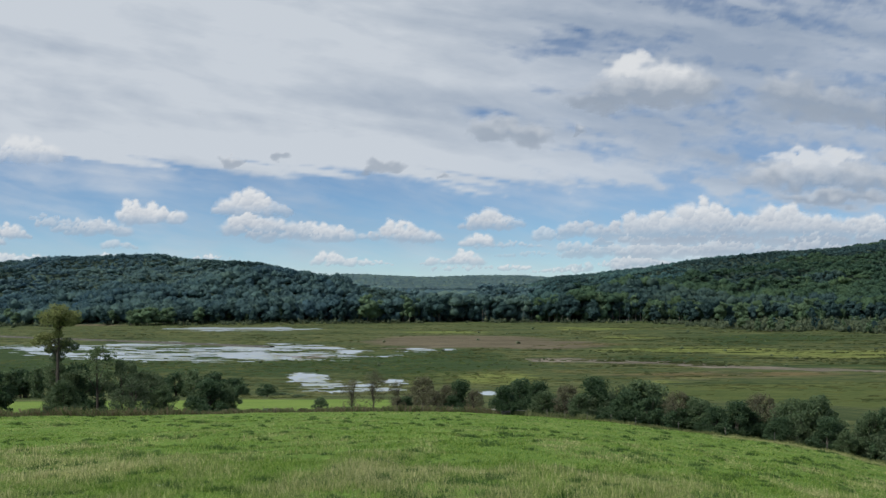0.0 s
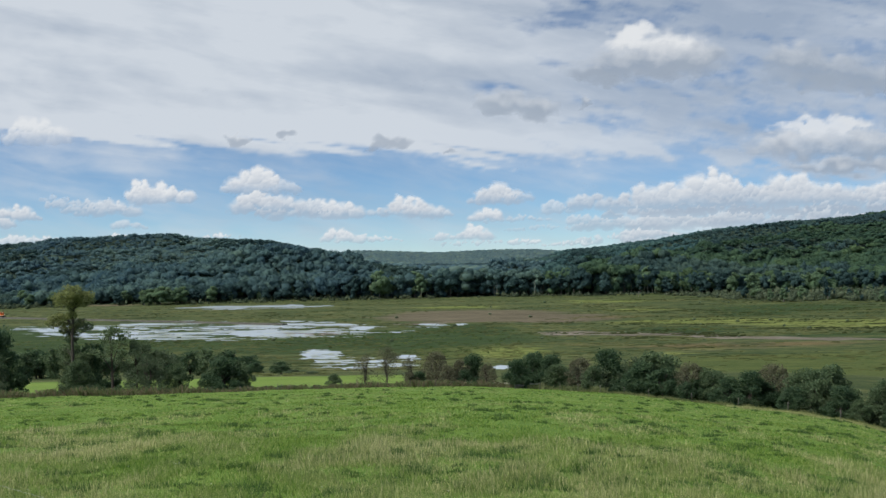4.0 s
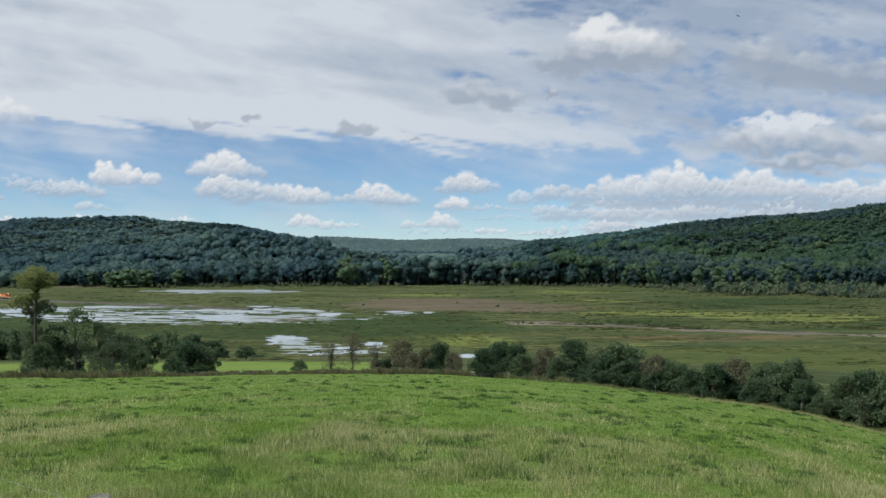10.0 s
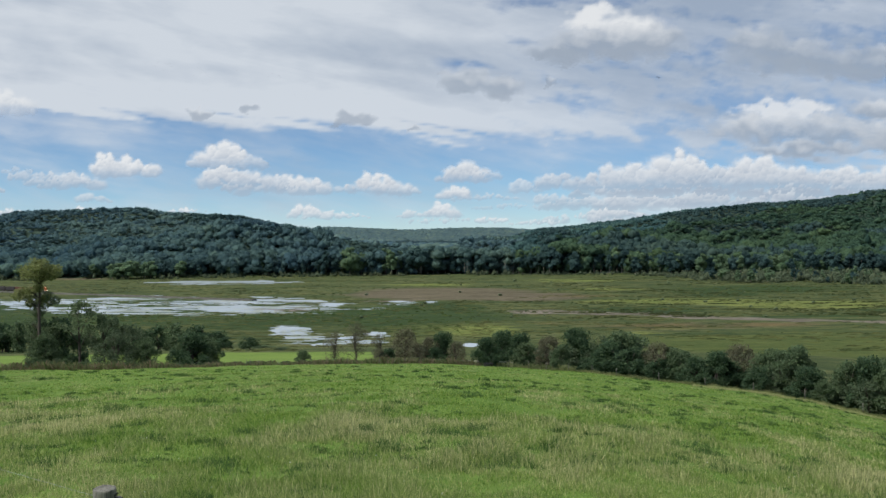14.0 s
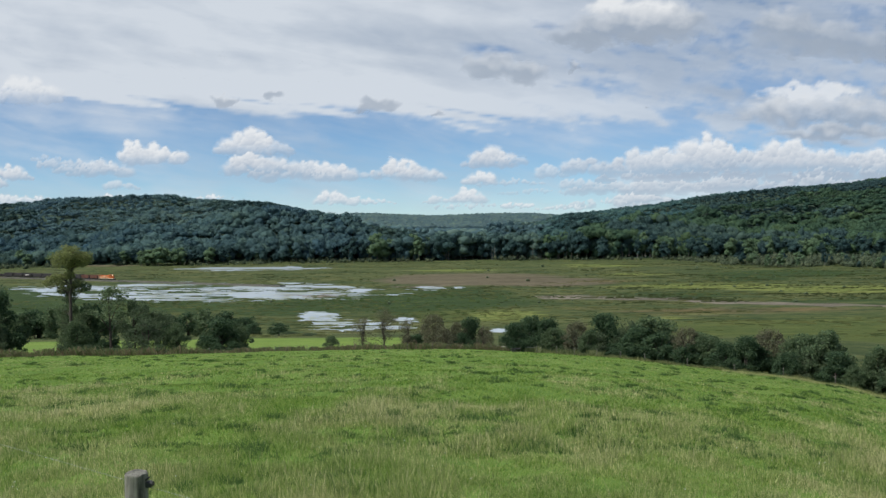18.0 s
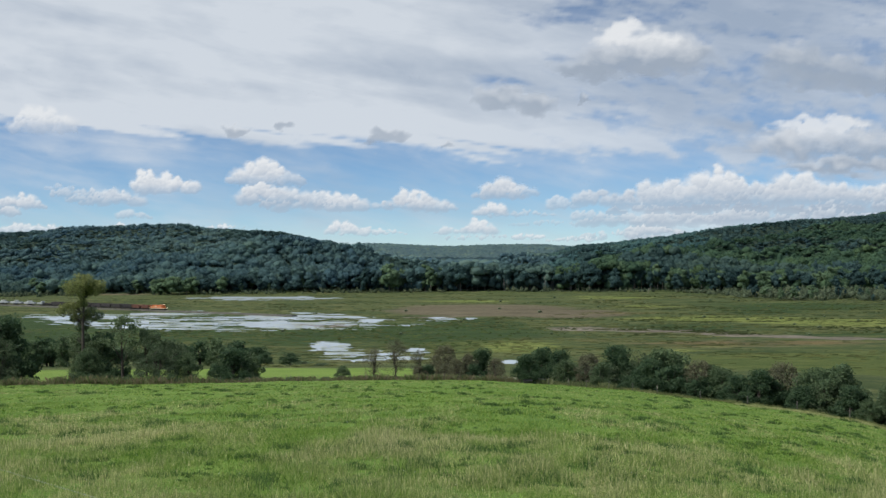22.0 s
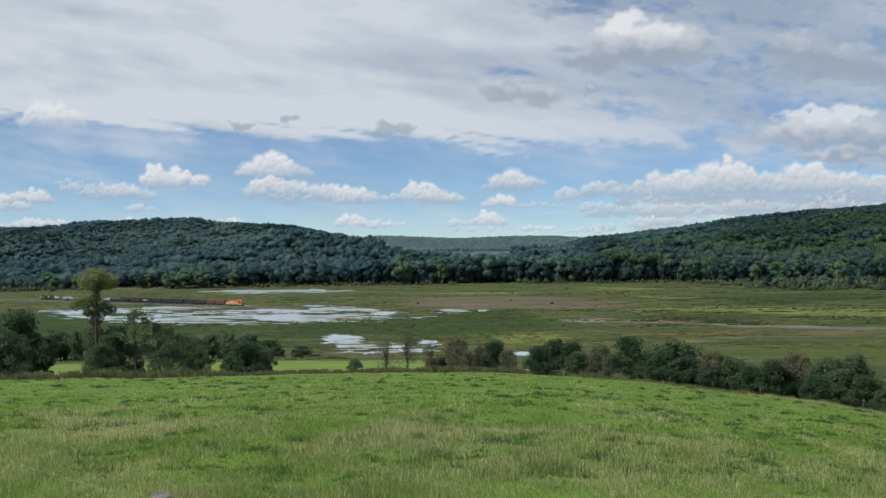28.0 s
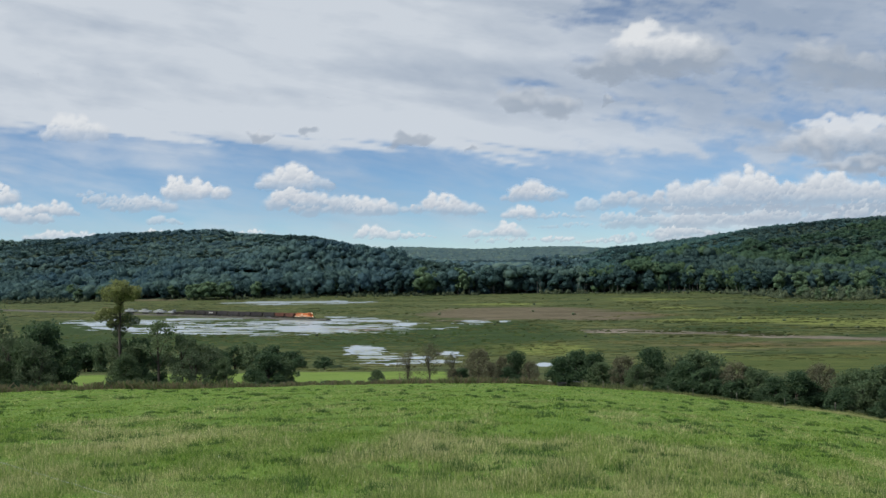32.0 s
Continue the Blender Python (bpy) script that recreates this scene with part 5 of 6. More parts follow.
def rim_grass(name, label, mat, n, u0, inner, outer, tall):
    """Long grass along the pasture's rim on the eastern side."""
    u = RNG.uniform(u0, 1750, n)
    d = edge_distance(u) + RNG.uniform(inner, outer, n)
    x = (u - MID) / FOCAL * d
    z = land(x, d)
    h = RNG.uniform(0.2, 1.0, n) * tall * (0.3 + 1.2 * fbm(u / 16, u * 0, 14, 3))
    a = RNG.uniform(0, 6.28, n)
    w = 0.03 + 0.05 * RNG.random(n)
    lean = RNG.normal(size=(n, 2)) * 0.35
    v = np.stack([np.stack([x - w * np.cos(a), d - w * np.sin(a), z - 0.1], 1), np.stack([x + w * np.cos(a), d + w * np.sin(a), z - 0.1], 1),
                  np.stack([x + lean[:, 0] * h, d + lean[:, 1] * h, z + h], 1)], 1)
    me = np_mesh(name, v.reshape(-1, 3), np.arange(3 * n).reshape(-1, 3))
    me.materials.append(mat)
    tagged(new(name, me), label, "grass", kind="stuff")


RIM_GRASS = foliage("long_grass", (0.1, 0.14, 0.045), (0.27, 0.28, 0.12), 0.4, 0.5)
MOWN_GRASS = foliage("mown_grass", (0.24, 0.27, 0.1), (0.46, 0.46, 0.22), 0.4, 0.5)
rim_grass("long_grass", "long pale green grass at the foot of the hedge", RIM_GRASS, 16000, 900, -0.5, 6, 0.55)
rim_grass("mown_grass", "pale mown grass along the pasture's eastern rim", MOWN_GRASS, 22000, 1210, -8, 0.5, 0.27)


# ---- grass ----
def turf_material():
    """Blades of grass: green to straw by their dryness, each a little different, with sun through them."""
    m, n, l, p = material("grass_blades", 0.6)
    p.inputs["Specular IOR Level"].default_value = 0.25
    geo = n.new("ShaderNodeNewGeometry")
    broad = noise_node(n, l, 0.35, 4, rough=0.6)
    both = calc(n, l, "MULTIPLY_ADD", geo.outputs["Random Per Island"], 0.68, calc(n, l, "MULTIPLY", broad, 0.32))
    green = ramp(n, l, both, [(0.15, (0.052, 0.126, 0.015)), (0.45, (0.142, 0.262, 0.035)), (0.85, (0.335, 0.43, 0.11))])
    straw = ramp(n, l, both, [(0.15, (0.19, 0.22, 0.08)), (0.85, (0.76, 0.69, 0.38))])
    col = mix(n, l, attr(n, "dry"), green, straw)
    l.new(col, p.inputs["Base Color"])
    tr = n.new("ShaderNodeBsdfTranslucent")
    l.new(col, tr.inputs["Color"])
    ms = n.new("ShaderNodeMixShader")
    ms.inputs[0].default_value = 0.5
    l.new(p.outputs[0], ms.inputs[1])
    l.new(tr.outputs[0], ms.inputs[2])
    l.new(ms.outputs[0], n["Material Output"].inputs[0])
    return m


GRASS = turf_material()


def dryness(x, d):
    """How far the turf has gone to straw: in patches, more of them towards the fence."""
    patch = 0.62 * fbm(x / 2.0, d / 5.5, 43, 3) + 0.38 * fbm(x / 6, d / 14, 44, 2)
    return (patch - 0.5) * 4.2 + 0.34 * smooth(44, 18, d) + 0.06 + 0.55 * smooth(29, 18, d) * smooth(2, -3, x)


def blades(name, label, count, near, far, tall, thin, stalks=False):
    """Blades of grass from a distance to another, thicker on the ground near by."""
    d = near * (far / near) ** RNG.random(count)
    u = RNG.uniform(-260, 1760, count)
    d = np.minimum(d, edge_distance(u) - 1.0)
    x = (u - MID) / FOCAL * d
    tuft = fbm(x / 0.9, d / 1.6, 41, 3)
    dry = dryness(x, d)
    keep = (dry + RNG.normal(size=count) * 0.22 > 0.48) if stalks else (tuft > 0.16 + 0.16 * RNG.random(count))
    x, d, tuft, dry = x[keep], d[keep], tuft[keep], dry[keep]
    n = len(x)
    z = land(x, d)
    dry = np.clip(dry * 0.56 + RNG.normal(size=n) * 0.26, 0, 1)
    if stalks:
        dry = np.clip(dry + 0.35, 0.3, 1)
    h = tall * (0.42 + 3.8 * np.maximum(tuft - 0.3, 0) ** 1.3) * RNG.uniform(0.5, 1.3, n) * (1 - 0.3 * smooth(30, 110, d))
    w = np.maximum(thin, d / FOCAL * 0.85) * RNG.uniform(0.6, 1.3, n)
    a = RNG.uniform(0, 6.28, n)
    lean = RNG.normal(size=(n, 2)) * (0.22 if stalks else 0.55)
    v = np.stack([np.stack([x - w * np.cos(a), d - w * np.sin(a), z - 0.02], 1), np.stack([x + w * np.cos(a), d + w * np.sin(a), z - 0.02], 1),
                  np.stack([x + lean[:, 0] * h, d + lean[:, 1] * h, z + h], 1)], 1)
    me = np_mesh(name, v.reshape(-1, 3), np.arange(3 * n).reshape(-1, 3), False, {"dry": np.repeat(dry, 3)})
    me.materials.append(GRASS)
    tagged(new(name, me), label, "grass", kind="stuff")


blades("grass", "short green pasture grass with straw-coloured patches", 400000, 11, 184, 0.1, 0.005)
blades("near_grass", "short dense turf beside the fence", 200000, 11, 42, 0.085, 0.0035)
blades("dry_stalks", "tall pale dry grass stalks in patches", 90000, 11, 70, 0.19, 0.0018, True)


TUFT = foliage("coarse_tufts", (0.036, 0.085, 0.024), (0.125, 0.205, 0.06), 0.3, 0.45, 0.6)


def build_tufts():
    """Coarse dark clumps of grass and weeds dotted over the pasture, a few of them large."""
    n = 2600
    d0 = 14.5 * (172 / 14.5) ** RNG.random(n)
    u0 = RNG.uniform(-250, 1750, n)
    d0 = np.minimum(d0, edge_distance(u0) - 3)
    x0 = (u0 - MID) / FOCAL * d0
    keep = fbm(x0 / 7, d0 / 9, 47, 3) > 0.45
    x0, d0 = x0[keep], d0[keep]
    n, m = len(x0), 60
    size = (0.09 + 0.42 * RNG.random(n) ** 2.8 + 0.25 * (RNG.random(n) < 0.03)) * (0.8 + 0.003 * d0)
    off = np.clip(RNG.normal(size=(n, m, 2)), -1.8, 1.8) * size[:, None, None] * 0.42
    x, y = (x0[:, None] + off[..., 0] * 1.25).ravel(), (d0[:, None] + off[..., 1]).ravel()
    z = land(x, y)
    far_out = np.linalg.norm(off, axis=2).ravel() / np.repeat(size, m)
    h = np.repeat(size, m) * RNG.uniform(0.35, 0.75, n * m) * (1 - 0.5 * np.minimum(far_out, 1))
    w = np.maximum(0.006, y / FOCAL * 0.8) * RNG.uniform(0.6, 1.3, n * m)
    a = RNG.uniform(0, 6.28, n * m)
    lean = RNG.normal(size=(n * m, 2)) * 0.45
    v = np.stack([np.stack([x - w * np.cos(a), y - w * np.sin(a), z - 0.02], 1), np.stack([x + w * np.cos(a), y + w * np.sin(a), z - 0.02], 1),
                  np.stack([x + lean[:, 0] * h, y + lean[:, 1] * h, z + h], 1)], 1)
    me = np_mesh("grass_tufts", v.reshape(-1, 3), np.arange(3 * n * m).reshape(-1, 3))
    me.materials.append(TUFT)
    tagged(new("grass_tufts", me), "coarse dark green grass tufts dotted over the pasture", "grass", kind="stuff")
    # pale flower heads
    n = 130
    d = 14.5 * (86 / 14.5) ** RNG.random(n)
    x = (RNG.uniform(-200, 1700, n) - MID) / FOCAL * d
    tv, tf = lump(99, 1, 0.1)
    r = RNG.uniform(0.005, 0.011, n)
    pos = np.stack([x, d, land(x, d) + RNG.uniform(0.1, 0.2, n)], 1)
    joined("flowers", "small white flower heads in the grass", "flowers", [strew(tv, tf, pos, np.stack([r, r, r], 1), RNG.uniform(0, 6, n))], PETAL)


PETAL = two_tone("white_petals", (0.7, 0.7, 0.65), (0.8, 0.8, 0.75), 20, 0.7, relief=0)
build_tufts()


def marsh_bushes():
    """Small dark bushes dotted over the open marsh."""
    u = np.concatenate([RNG.uniform(960, 1700, 70), RNG.uniform(500, 960, 26), RNG.uniform(-200, 500, 12)])
    d = RNG.uniform(590, 1040, len(u))
    x = (u - MID) / FOCAL * d
    keep = pond_field(u, shown_row(d)) < -0.1
    x, d = x[keep], d[keep]
    h = 0.5 + 1.5 * RNG.random(len(x)) ** 2.5
    z = land(x, d)
    pieces = []
    for k, (tv, tf) in enumerate(FINE_CLUMPS):
        q = slice(k, None, len(FINE_CLUMPS))
        pieces.append(strew(tv, tf, np.stack([x[q], d[q], z[q] - 0.2], 1), np.stack([h[q] * 0.75, h[q] * 0.75, h[q] * 0.55], 1), RNG.uniform(0, 6.28, len(h[q]))))
    joined("marsh_bushes", "small dark green bushes dotted over the marsh", "bushes", pieces, SHRUB, True)


marsh_bushes()


REEDS = foliage("reeds", (0.03, 0.05, 0.015), (0.15, 0.155, 0.055), 0.03, 0.5, 0.6)
DARK_REEDS = foliage("dark_reeds", (0.05, 0.085, 0.025), (0.11, 0.15, 0.045), 0.03, 0.5, 0.35)


def build_reeds(name, label, mat, count, dark):
    """Standing tufts over the marsh, in long drifts."""
    u = RNG.uniform(-330, 1850, count)
    d = DEEP * (350 + 620 * RNG.random(count) ** 1.15)
    x = (u - MID) / FOCAL * d
    z = land(x, d)
    v = shown_row(d)
    drift = fbm(x / 60, d / 26, 51, 4)
    dense = np.maximum.reduce([spot(u, v, 620, 575, 330, 20), spot(u, v, 120, 577, 300, 14), spot(u, v, 720, 592, 130, 14), spot(u, v, 1320, 529, 220, 10) * 0.8, spot(u, v, 1150, 565, 110, 5)])
    keep = (pond_field(u, v) < -0.05) & (z < 2.0) & (d < hill_foot(u)) & ((dense > 0.25 + 0.5 * RNG.random(count)) if dark else (drift < 0.35 + 0.3 * RNG.random(count)))
    keep &= (spot(u, v, 770, 535, 185, 12) < 0.3) & (spot(u, v, 1400, 582, 260, 6) < 0.4) & (spot(u, v, 1080, 570, 220, 4) < 0.4)
    u, d, x, z = u[keep], d[keep], x[keep], z[keep]
    n = len(u)
    h = RNG.uniform(0.3, 0.8, n) * (0.9 if dark else 0.4)
    w = RNG.uniform(0.5, 1.6, n) if dark else RNG.uniform(0.6, 3.2, n)
    a = RNG.normal(size=n) * (0.5 if dark else 0.2)
    e = RNG.uniform(0.55, 1.0, (n, 2))
    quads = np.stack([np.stack([x - w * np.cos(a), d - w * np.sin(a), z - 0.1], 1), np.stack([x + w * np.cos(a), d + w * np.sin(a), z - 0.1], 1),
                      np.stack([x + 0.8 * w * np.cos(a), d + 0.8 * w * np.sin(a) + 0.3, z + h * e[:, 0]], 1), np.stack([x - 0.8 * w * np.cos(a), d - 0.8 * w * np.sin(a) + 0.3, z + h * e[:, 1]], 1)], 1)
    me = np_mesh(name, quads.reshape(-1, 3), np.arange(4 * n).reshape(-1, 4))
    me.materials.append(mat)
    tagged(new(name, me), label, "reeds", kind="stuff")


build_reeds("reeds", "olive-green marsh grass in low drifts", REEDS, 26000, False)
build_reeds("dark_reeds", "dark green standing reeds round the pools", DARK_REEDS, 9000, True)


SEDGE = foliage("sedge", (0.03, 0.046, 0.016), (0.085, 0.1, 0.036), 0.03, 0.45, 0.5)
PADS = two_tone("lily_pads", (0.13, 0.16, 0.1), (0.24, 0.27, 0.2), 0.5, 0.6, relief=0)


def sedge_drifts():
    """Long low banks of dark sedge, edge-on, that streak the open marsh."""
    n, m = 420, 26
    u0 = RNG.uniform(-300, 1800, n)
    v0 = 508 + 72 * RNG.random(n)
    d0 = FOCAL * EYE / (v0 - HORIZON)
    long = RNG.uniform(6, 34, n) * (0.7 + 0.6 * smooth(900, 1200, u0))
    t = RNG.uniform(-1, 1, (n, m))
    bend = RNG.normal(size=n) * 0.12
    x = ((u0 - MID) / FOCAL * d0)[:, None] + t * long[:, None]
    y = d0[:, None] + (t * long[:, None]) * bend[:, None] + RNG.normal(size=(n, m)) * 1.6
    tall = RNG.uniform(0.25, 0.8, n)[:, None] * (1 - 0.8 * t * t) * RNG.uniform(0.5, 1.2, (n, m))
    x, y, tall = x.ravel(), y.ravel(), tall.ravel()
    u = bearing(x, y)
    v = shown_row(y)
    z = land(x, y)
    keep = (pond_field(u, v) < -0.05) & (z < 1.2) & (y < hill_foot(u) - 25) & (spot(u, v, 770, 535, 185, 12) < 0.35) & (RNG.random(len(u)) < 0.35 + 0.65 * smooth(900, 1100, u)) & ((u > 780) | (v < 540))
    x, y, z, tall = x[keep], y[keep], z[keep], tall[keep]
    n = len(x)
    w = RNG.uniform(0.6, 2.2, n)
    lean = RNG.normal(size=n) * 0.25
    top = RNG.uniform(0.4, 0.9, n)
    quads = np.stack([np.stack([x - w, y, z - 0.1], 1), np.stack([x + w, y + lean, z - 0.1], 1),
                      np.stack([x + w * top, y + lean + 0.3, z + tall], 1), np.stack([x - w * top, y + 0.3, z + tall * RNG.uniform(0.7, 1, n)], 1)], 1)
    me = np_mesh("sedge", quads.reshape(-1, 3), np.arange(4 * n).reshape(-1, 4))
    me.materials.append(SEDGE)
    tagged(new("sedge", me), "dark sedge standing in long low banks over the marsh", "sedge", kind="stuff")


def lily_pads():
    """Floating leaves in drifts on the pools."""
    n = 5200
    u = RNG.uniform(-60, 760, n)
    v = np.where(RNG.random(n) < 0.75, RNG.uniform(538, 570, n), RNG.uniform(594, 628, n))
    d = FOCAL * EYE / (v - HORIZON)
    f = pond_field(u, v)
    drift = fbm(u / 55, v / 3.2, 57, 3)
    keep = (f > -0.02) & (drift + 0.12 * smooth(0.3, 0.0, f) + 0.12 * smooth(562, 568, v) > 0.57)
    u, d = u[keep], d[keep]
    x = (u - MID) / FOCAL * d
    n = len(x)
    k = np.arange(7) / 7 * 2 * math.pi
    ring = np.stack([np.cos(k), np.sin(k), 0 * k], 1)
    tf = np.array([[0, a, a + 1] for a in range(1, 6)])
    size = np.stack([RNG.uniform(0.7, 3.4, n), RNG.uniform(0.6, 1.8, n), np.ones(n)], 1)
    v, f = strew(ring, tf, np.stack([x, d, np.full(n, -0.035) + RNG.uniform(0, 0.02, n)], 1), size, RNG.normal(size=n) * 0.2)
    me = np_mesh("lily_pads", v, f)
    me.materials.append(PADS)
    tagged(new("lily_pads", me), "dull green floating leaves in drifts on the pools", "water plants", kind="stuff")


sedge_drifts()
lily_pads()


# ---- the railway and its train ----
ORANGE = two_tone("orange_paint", (0.5, 0.11, 0.018), (0.64, 0.165, 0.03), 1.5, 0.4, relief=0.05)
FADED_ORANGE = two_tone("faded_orange_paint", (0.2, 0.075, 0.03), (0.34, 0.13, 0.05), 1.5, 0.6, relief=0.1)
CREAM = two_tone("cream_paint", (0.6, 0.5, 0.33), (0.72, 0.62, 0.45), 1.5, 0.45, relief=0.05)
BLACK = two_tone("black_paint", (0.014, 0.014, 0.015), (0.035, 0.033, 0.03), 2.0, 0.6, relief=0.1)
DARK_STEEL = two_tone("dark_steel", (0.022, 0.02, 0.022), (0.06, 0.05, 0.05), 1.2, 0.7, relief=0.2)
RUST = two_tone("rust_brown_paint", (0.1, 0.04, 0.028), (0.2, 0.085, 0.055), 1.2, 0.75, relief=0.2)
PALE_STEEL = two_tone("pale_grey_steel", (0.26, 0.28, 0.29), (0.44, 0.46, 0.465), 1.0, 0.55, relief=0.1)
GLASS_DARK = two_tone("cab_glass", (0.02, 0.025, 0.03), (0.03, 0.035, 0.04), 3, 0.06, relief=0)
BALLAST = two_tone("ballast", (0.05, 0.05, 0.042), (0.11, 0.105, 0.085), 1.6, 0.95, relief=0.6, depth=0.08)
RAIL = two_tone("rail_steel", (0.12, 0.1, 0.09), (0.25, 0.23, 0.21), 2.0, 0.4, 0.7, relief=0)
GRAFFITI = two_tone("pale_spray_paint", (0.35, 0.33, 0.33), (0.55, 0.52, 0.5), 2.0, 0.6, relief=0)
lamp_mat, _, _, lp = material("headlight", 0.3)
lp.inputs["Emission Color"].default_value = (1.0, 0.85, 0.6, 1)
lp.inputs["Emission Strength"].default_value = 4.0

TRACK_A, TRACK_B = Vector((-430.0, 922.0, 0.0)), Vector((-150.0, 772.0, 0.0))
TRACK_DIR = (TRACK_B - TRACK_A).normalized()
BED = 1.1
HEADING = math.degrees(math.atan2(TRACK_DIR.y, TRACK_DIR.x))


def track():
    root = tagged(new("railway"), "low gravel railway bank with two steel rails", "railway", kind="structure")
    root.matrix_basis = Matrix.Translation(TRACK_A) @ pose(0, 0, 0, 0, 0, HEADING)
    x0, x1 = -420, 330
    b = bmesh.new()
    prof = [(-5.2, -0.8), (-2.2, BED - 0.2), (2.2, BED - 0.2), (5.2, -0.8)]
    xs = np.linspace(x0, x1, 120)
    rows = []
    for x in xs:
        rows.append([b.verts.new((x, yy + random.uniform(-0.3, 0.3), zz + random.uniform(-0.05, 0.05))) for yy, zz in prof])
    for p, q in zip(rows, rows[1:]):
        for k in range(3):
            b.faces.new((p[k], q[k], q[k + 1], p[k + 1]))
    part("bank", b, BALLAST, root)
    for s in (-0.72, 0.72):
        part("rail", box(bmesh.new(), x0, x1, s - 0.035, s + 0.035, BED - 0.15, BED + 0.02), RAIL, root)


track()


def wheel(root, x, y, r=0.45):
    b = bmesh.new()
    tube(b, (x, y - 0.06, BED + r + 0.02), (x, y + 0.06, BED + r + 0.02), r, r, 16)
    tube(b, (x, y - 0.09, BED + r + 0.02), (x, y + 0.09, BED + r + 0.02), r * 0.35, r * 0.35, 10)
    part("wheel", b, DARK_STEEL, root)


def bogie(root, x, axles=2):
    b = bmesh.new()
    for s in (-1.0, 1.0):
        box(b, x - 1.5, x + 1.5, s - 0.08, s + 0.08, BED + 0.38, BED + 0.72, 0.04)
        for k in (-0.9, 0.9):
            box(b, x + k - 0.2, x + k + 0.2, s - 0.14, s + 0.14, BED + 0.3, BED + 0.62, 0.03)
    box(b, x - 0.3, x + 0.3, -1.1, 1.1, BED + 0.45, BED + 0.85, 0.03)
    part("bogie", b, DARK_STEEL, root)
    for k in (-0.9, 0.9):
        for s in (-0.75, 0.75):
            wheel(root, x + k, s)


def locomotive(hood_paint, sill_paint, cab_paint):
    """A road-switcher: long hood behind, cab and short nose ahead (+x)."""
    root = tagged(new("locomotive"), "orange and cream diesel locomotive with black underframe and lit headlights", "locomotive")
    L = 8.2
    for x in (-5.2, 5.2):
        bogie(root, x)
    b = box(bmesh.new(), -L, L, -1.5, 1.5, BED + 1.05, BED + 1.42, 0.03)
    part("frame", b, sill_paint, root)
    part("fuel_tank", box(bmesh.new(), -2.4, 2.4, -1.25, 1.25, BED + 0.3, BED + 1.05, 0.15), BLACK, root)
    b = box(bmesh.new(), -7.4, 4.0, -0.9, 0.9, BED + 1.42, BED + 3.75, 0.12)
    hood = part("long_hood", b, hood_paint, root)
    part("stripe", box(bmesh.new(), -7.0, 3.6, -0.915, 0.915, BED + 2.15, BED + 2.45), sill_paint, hood)
    for s in (-1, 1):
        b = bmesh.new()
        tube(b, (-1.6, s * 0.9, BED + 2.7), (-1.6, s * 0.96, BED + 2.7), 0.62, 0.6, 20)
        part("emblem", b, CREAM, hood, "plain round cream emblem")
        part("walkway", box(bmesh.new(), -7.6, 3.9, s * 1.2 - 0.28, s * 1.2 + 0.28, BED + 1.42, BED + 1.5), BLACK, root)
    for x in (-6.4, -5.2, -3.4, -2.2, -1.0, 0.2, 1.4, 2.6):
        part("door_panel", box(bmesh.new(), x - 0.5, x + 0.5, -0.925, 0.925, BED + 2.55, BED + 3.5, 0.01), hood_paint, hood)
    for x in (-5.6, -4.2):
        b = bmesh.new()
        tube(b, (x, 0, BED + 3.7), (x, 0, BED + 3.95), 0.6, 0.55, 16)
        part("roof_fan", b, BLACK, hood)
    part("exhaust", box(bmesh.new(), -0.6, 0.4, -0.3, 0.3, BED + 3.7, BED + 4.05, 0.05), BLACK, hood)
    part("radiator", box(bmesh.new(), -7.0, -4.8, -0.94, 0.94, BED + 2.9, BED + 3.6, 0.02), BLACK, hood)
    cab = part("cab", box(bmesh.new(), 4.0, 6.2, -1.5, 1.5, BED + 1.42, BED + 4.05, 0.12), cab_paint, root)
    part("cab_roof", box(bmesh.new(), 3.9, 6.3, -1.55, 1.55, BED + 4.0, BED + 4.15, 0.06), cab_paint, cab)
    for s in (-1, 1):
        part("side_window", box(bmesh.new(), 4.4, 5.8, s * 1.5 - 0.02, s * 1.5 + 0.02, BED + 2.9, BED + 3.6), GLASS_DARK, cab)
        part("front_window", box(bmesh.new(), 6.19, 6.22, s * 0.75 - 0.45, s * 0.75 + 0.45, BED + 3.0, BED + 3.65), GLASS_DARK, cab)
    part("nose", box(bmesh.new(), 6.2, 7.5, -0.85, 0.85, BED + 1.42, BED + 2.95, 0.15), cab_paint, root)
    for s in (-0.18, 0.18):
        b = bmesh.new()
        tube(b, (6.1, s, BED + 3.85), (6.3, s, BED + 3.85), 0.12, 0.12, 12)
        part("headlight", b, lamp_mat, root, "lit headlight")
    for s in (-0.9, 0.9):
        b = bmesh.new()
        tube(b, (8.1, s, BED + 1.6), (8.28, s, BED + 1.6), 0.1, 0.1, 12)
        part("ditch_light", b, lamp_mat, root, "lit ditch light")
    part("pilot", box(bmesh.new(), L - 0.15, L + 0.1, -1.45, 1.45, BED + 0.25, BED + 1.2, 0.04), BLACK, root)
    part("coupler", box(bmesh.new(), L, L + 0.7, -0.15, 0.15, BED + 0.6, BED + 0.9, 0.05), DARK_STEEL, root)
    for s in (-1.42, 1.42):
        b = bmesh.new()
        for x in np.linspace(-7.9, 3.6, 9):
            tube(b, (x, s, BED + 1.42), (x, s, BED + 2.4), 0.025, 0.025, 6)
        tube(b, (-7.9, s, BED + 2.4), (3.6, s, BED + 2.4), 0.025, 0.025, 6)
        part("handrail", b, CREAM, root)
    return root


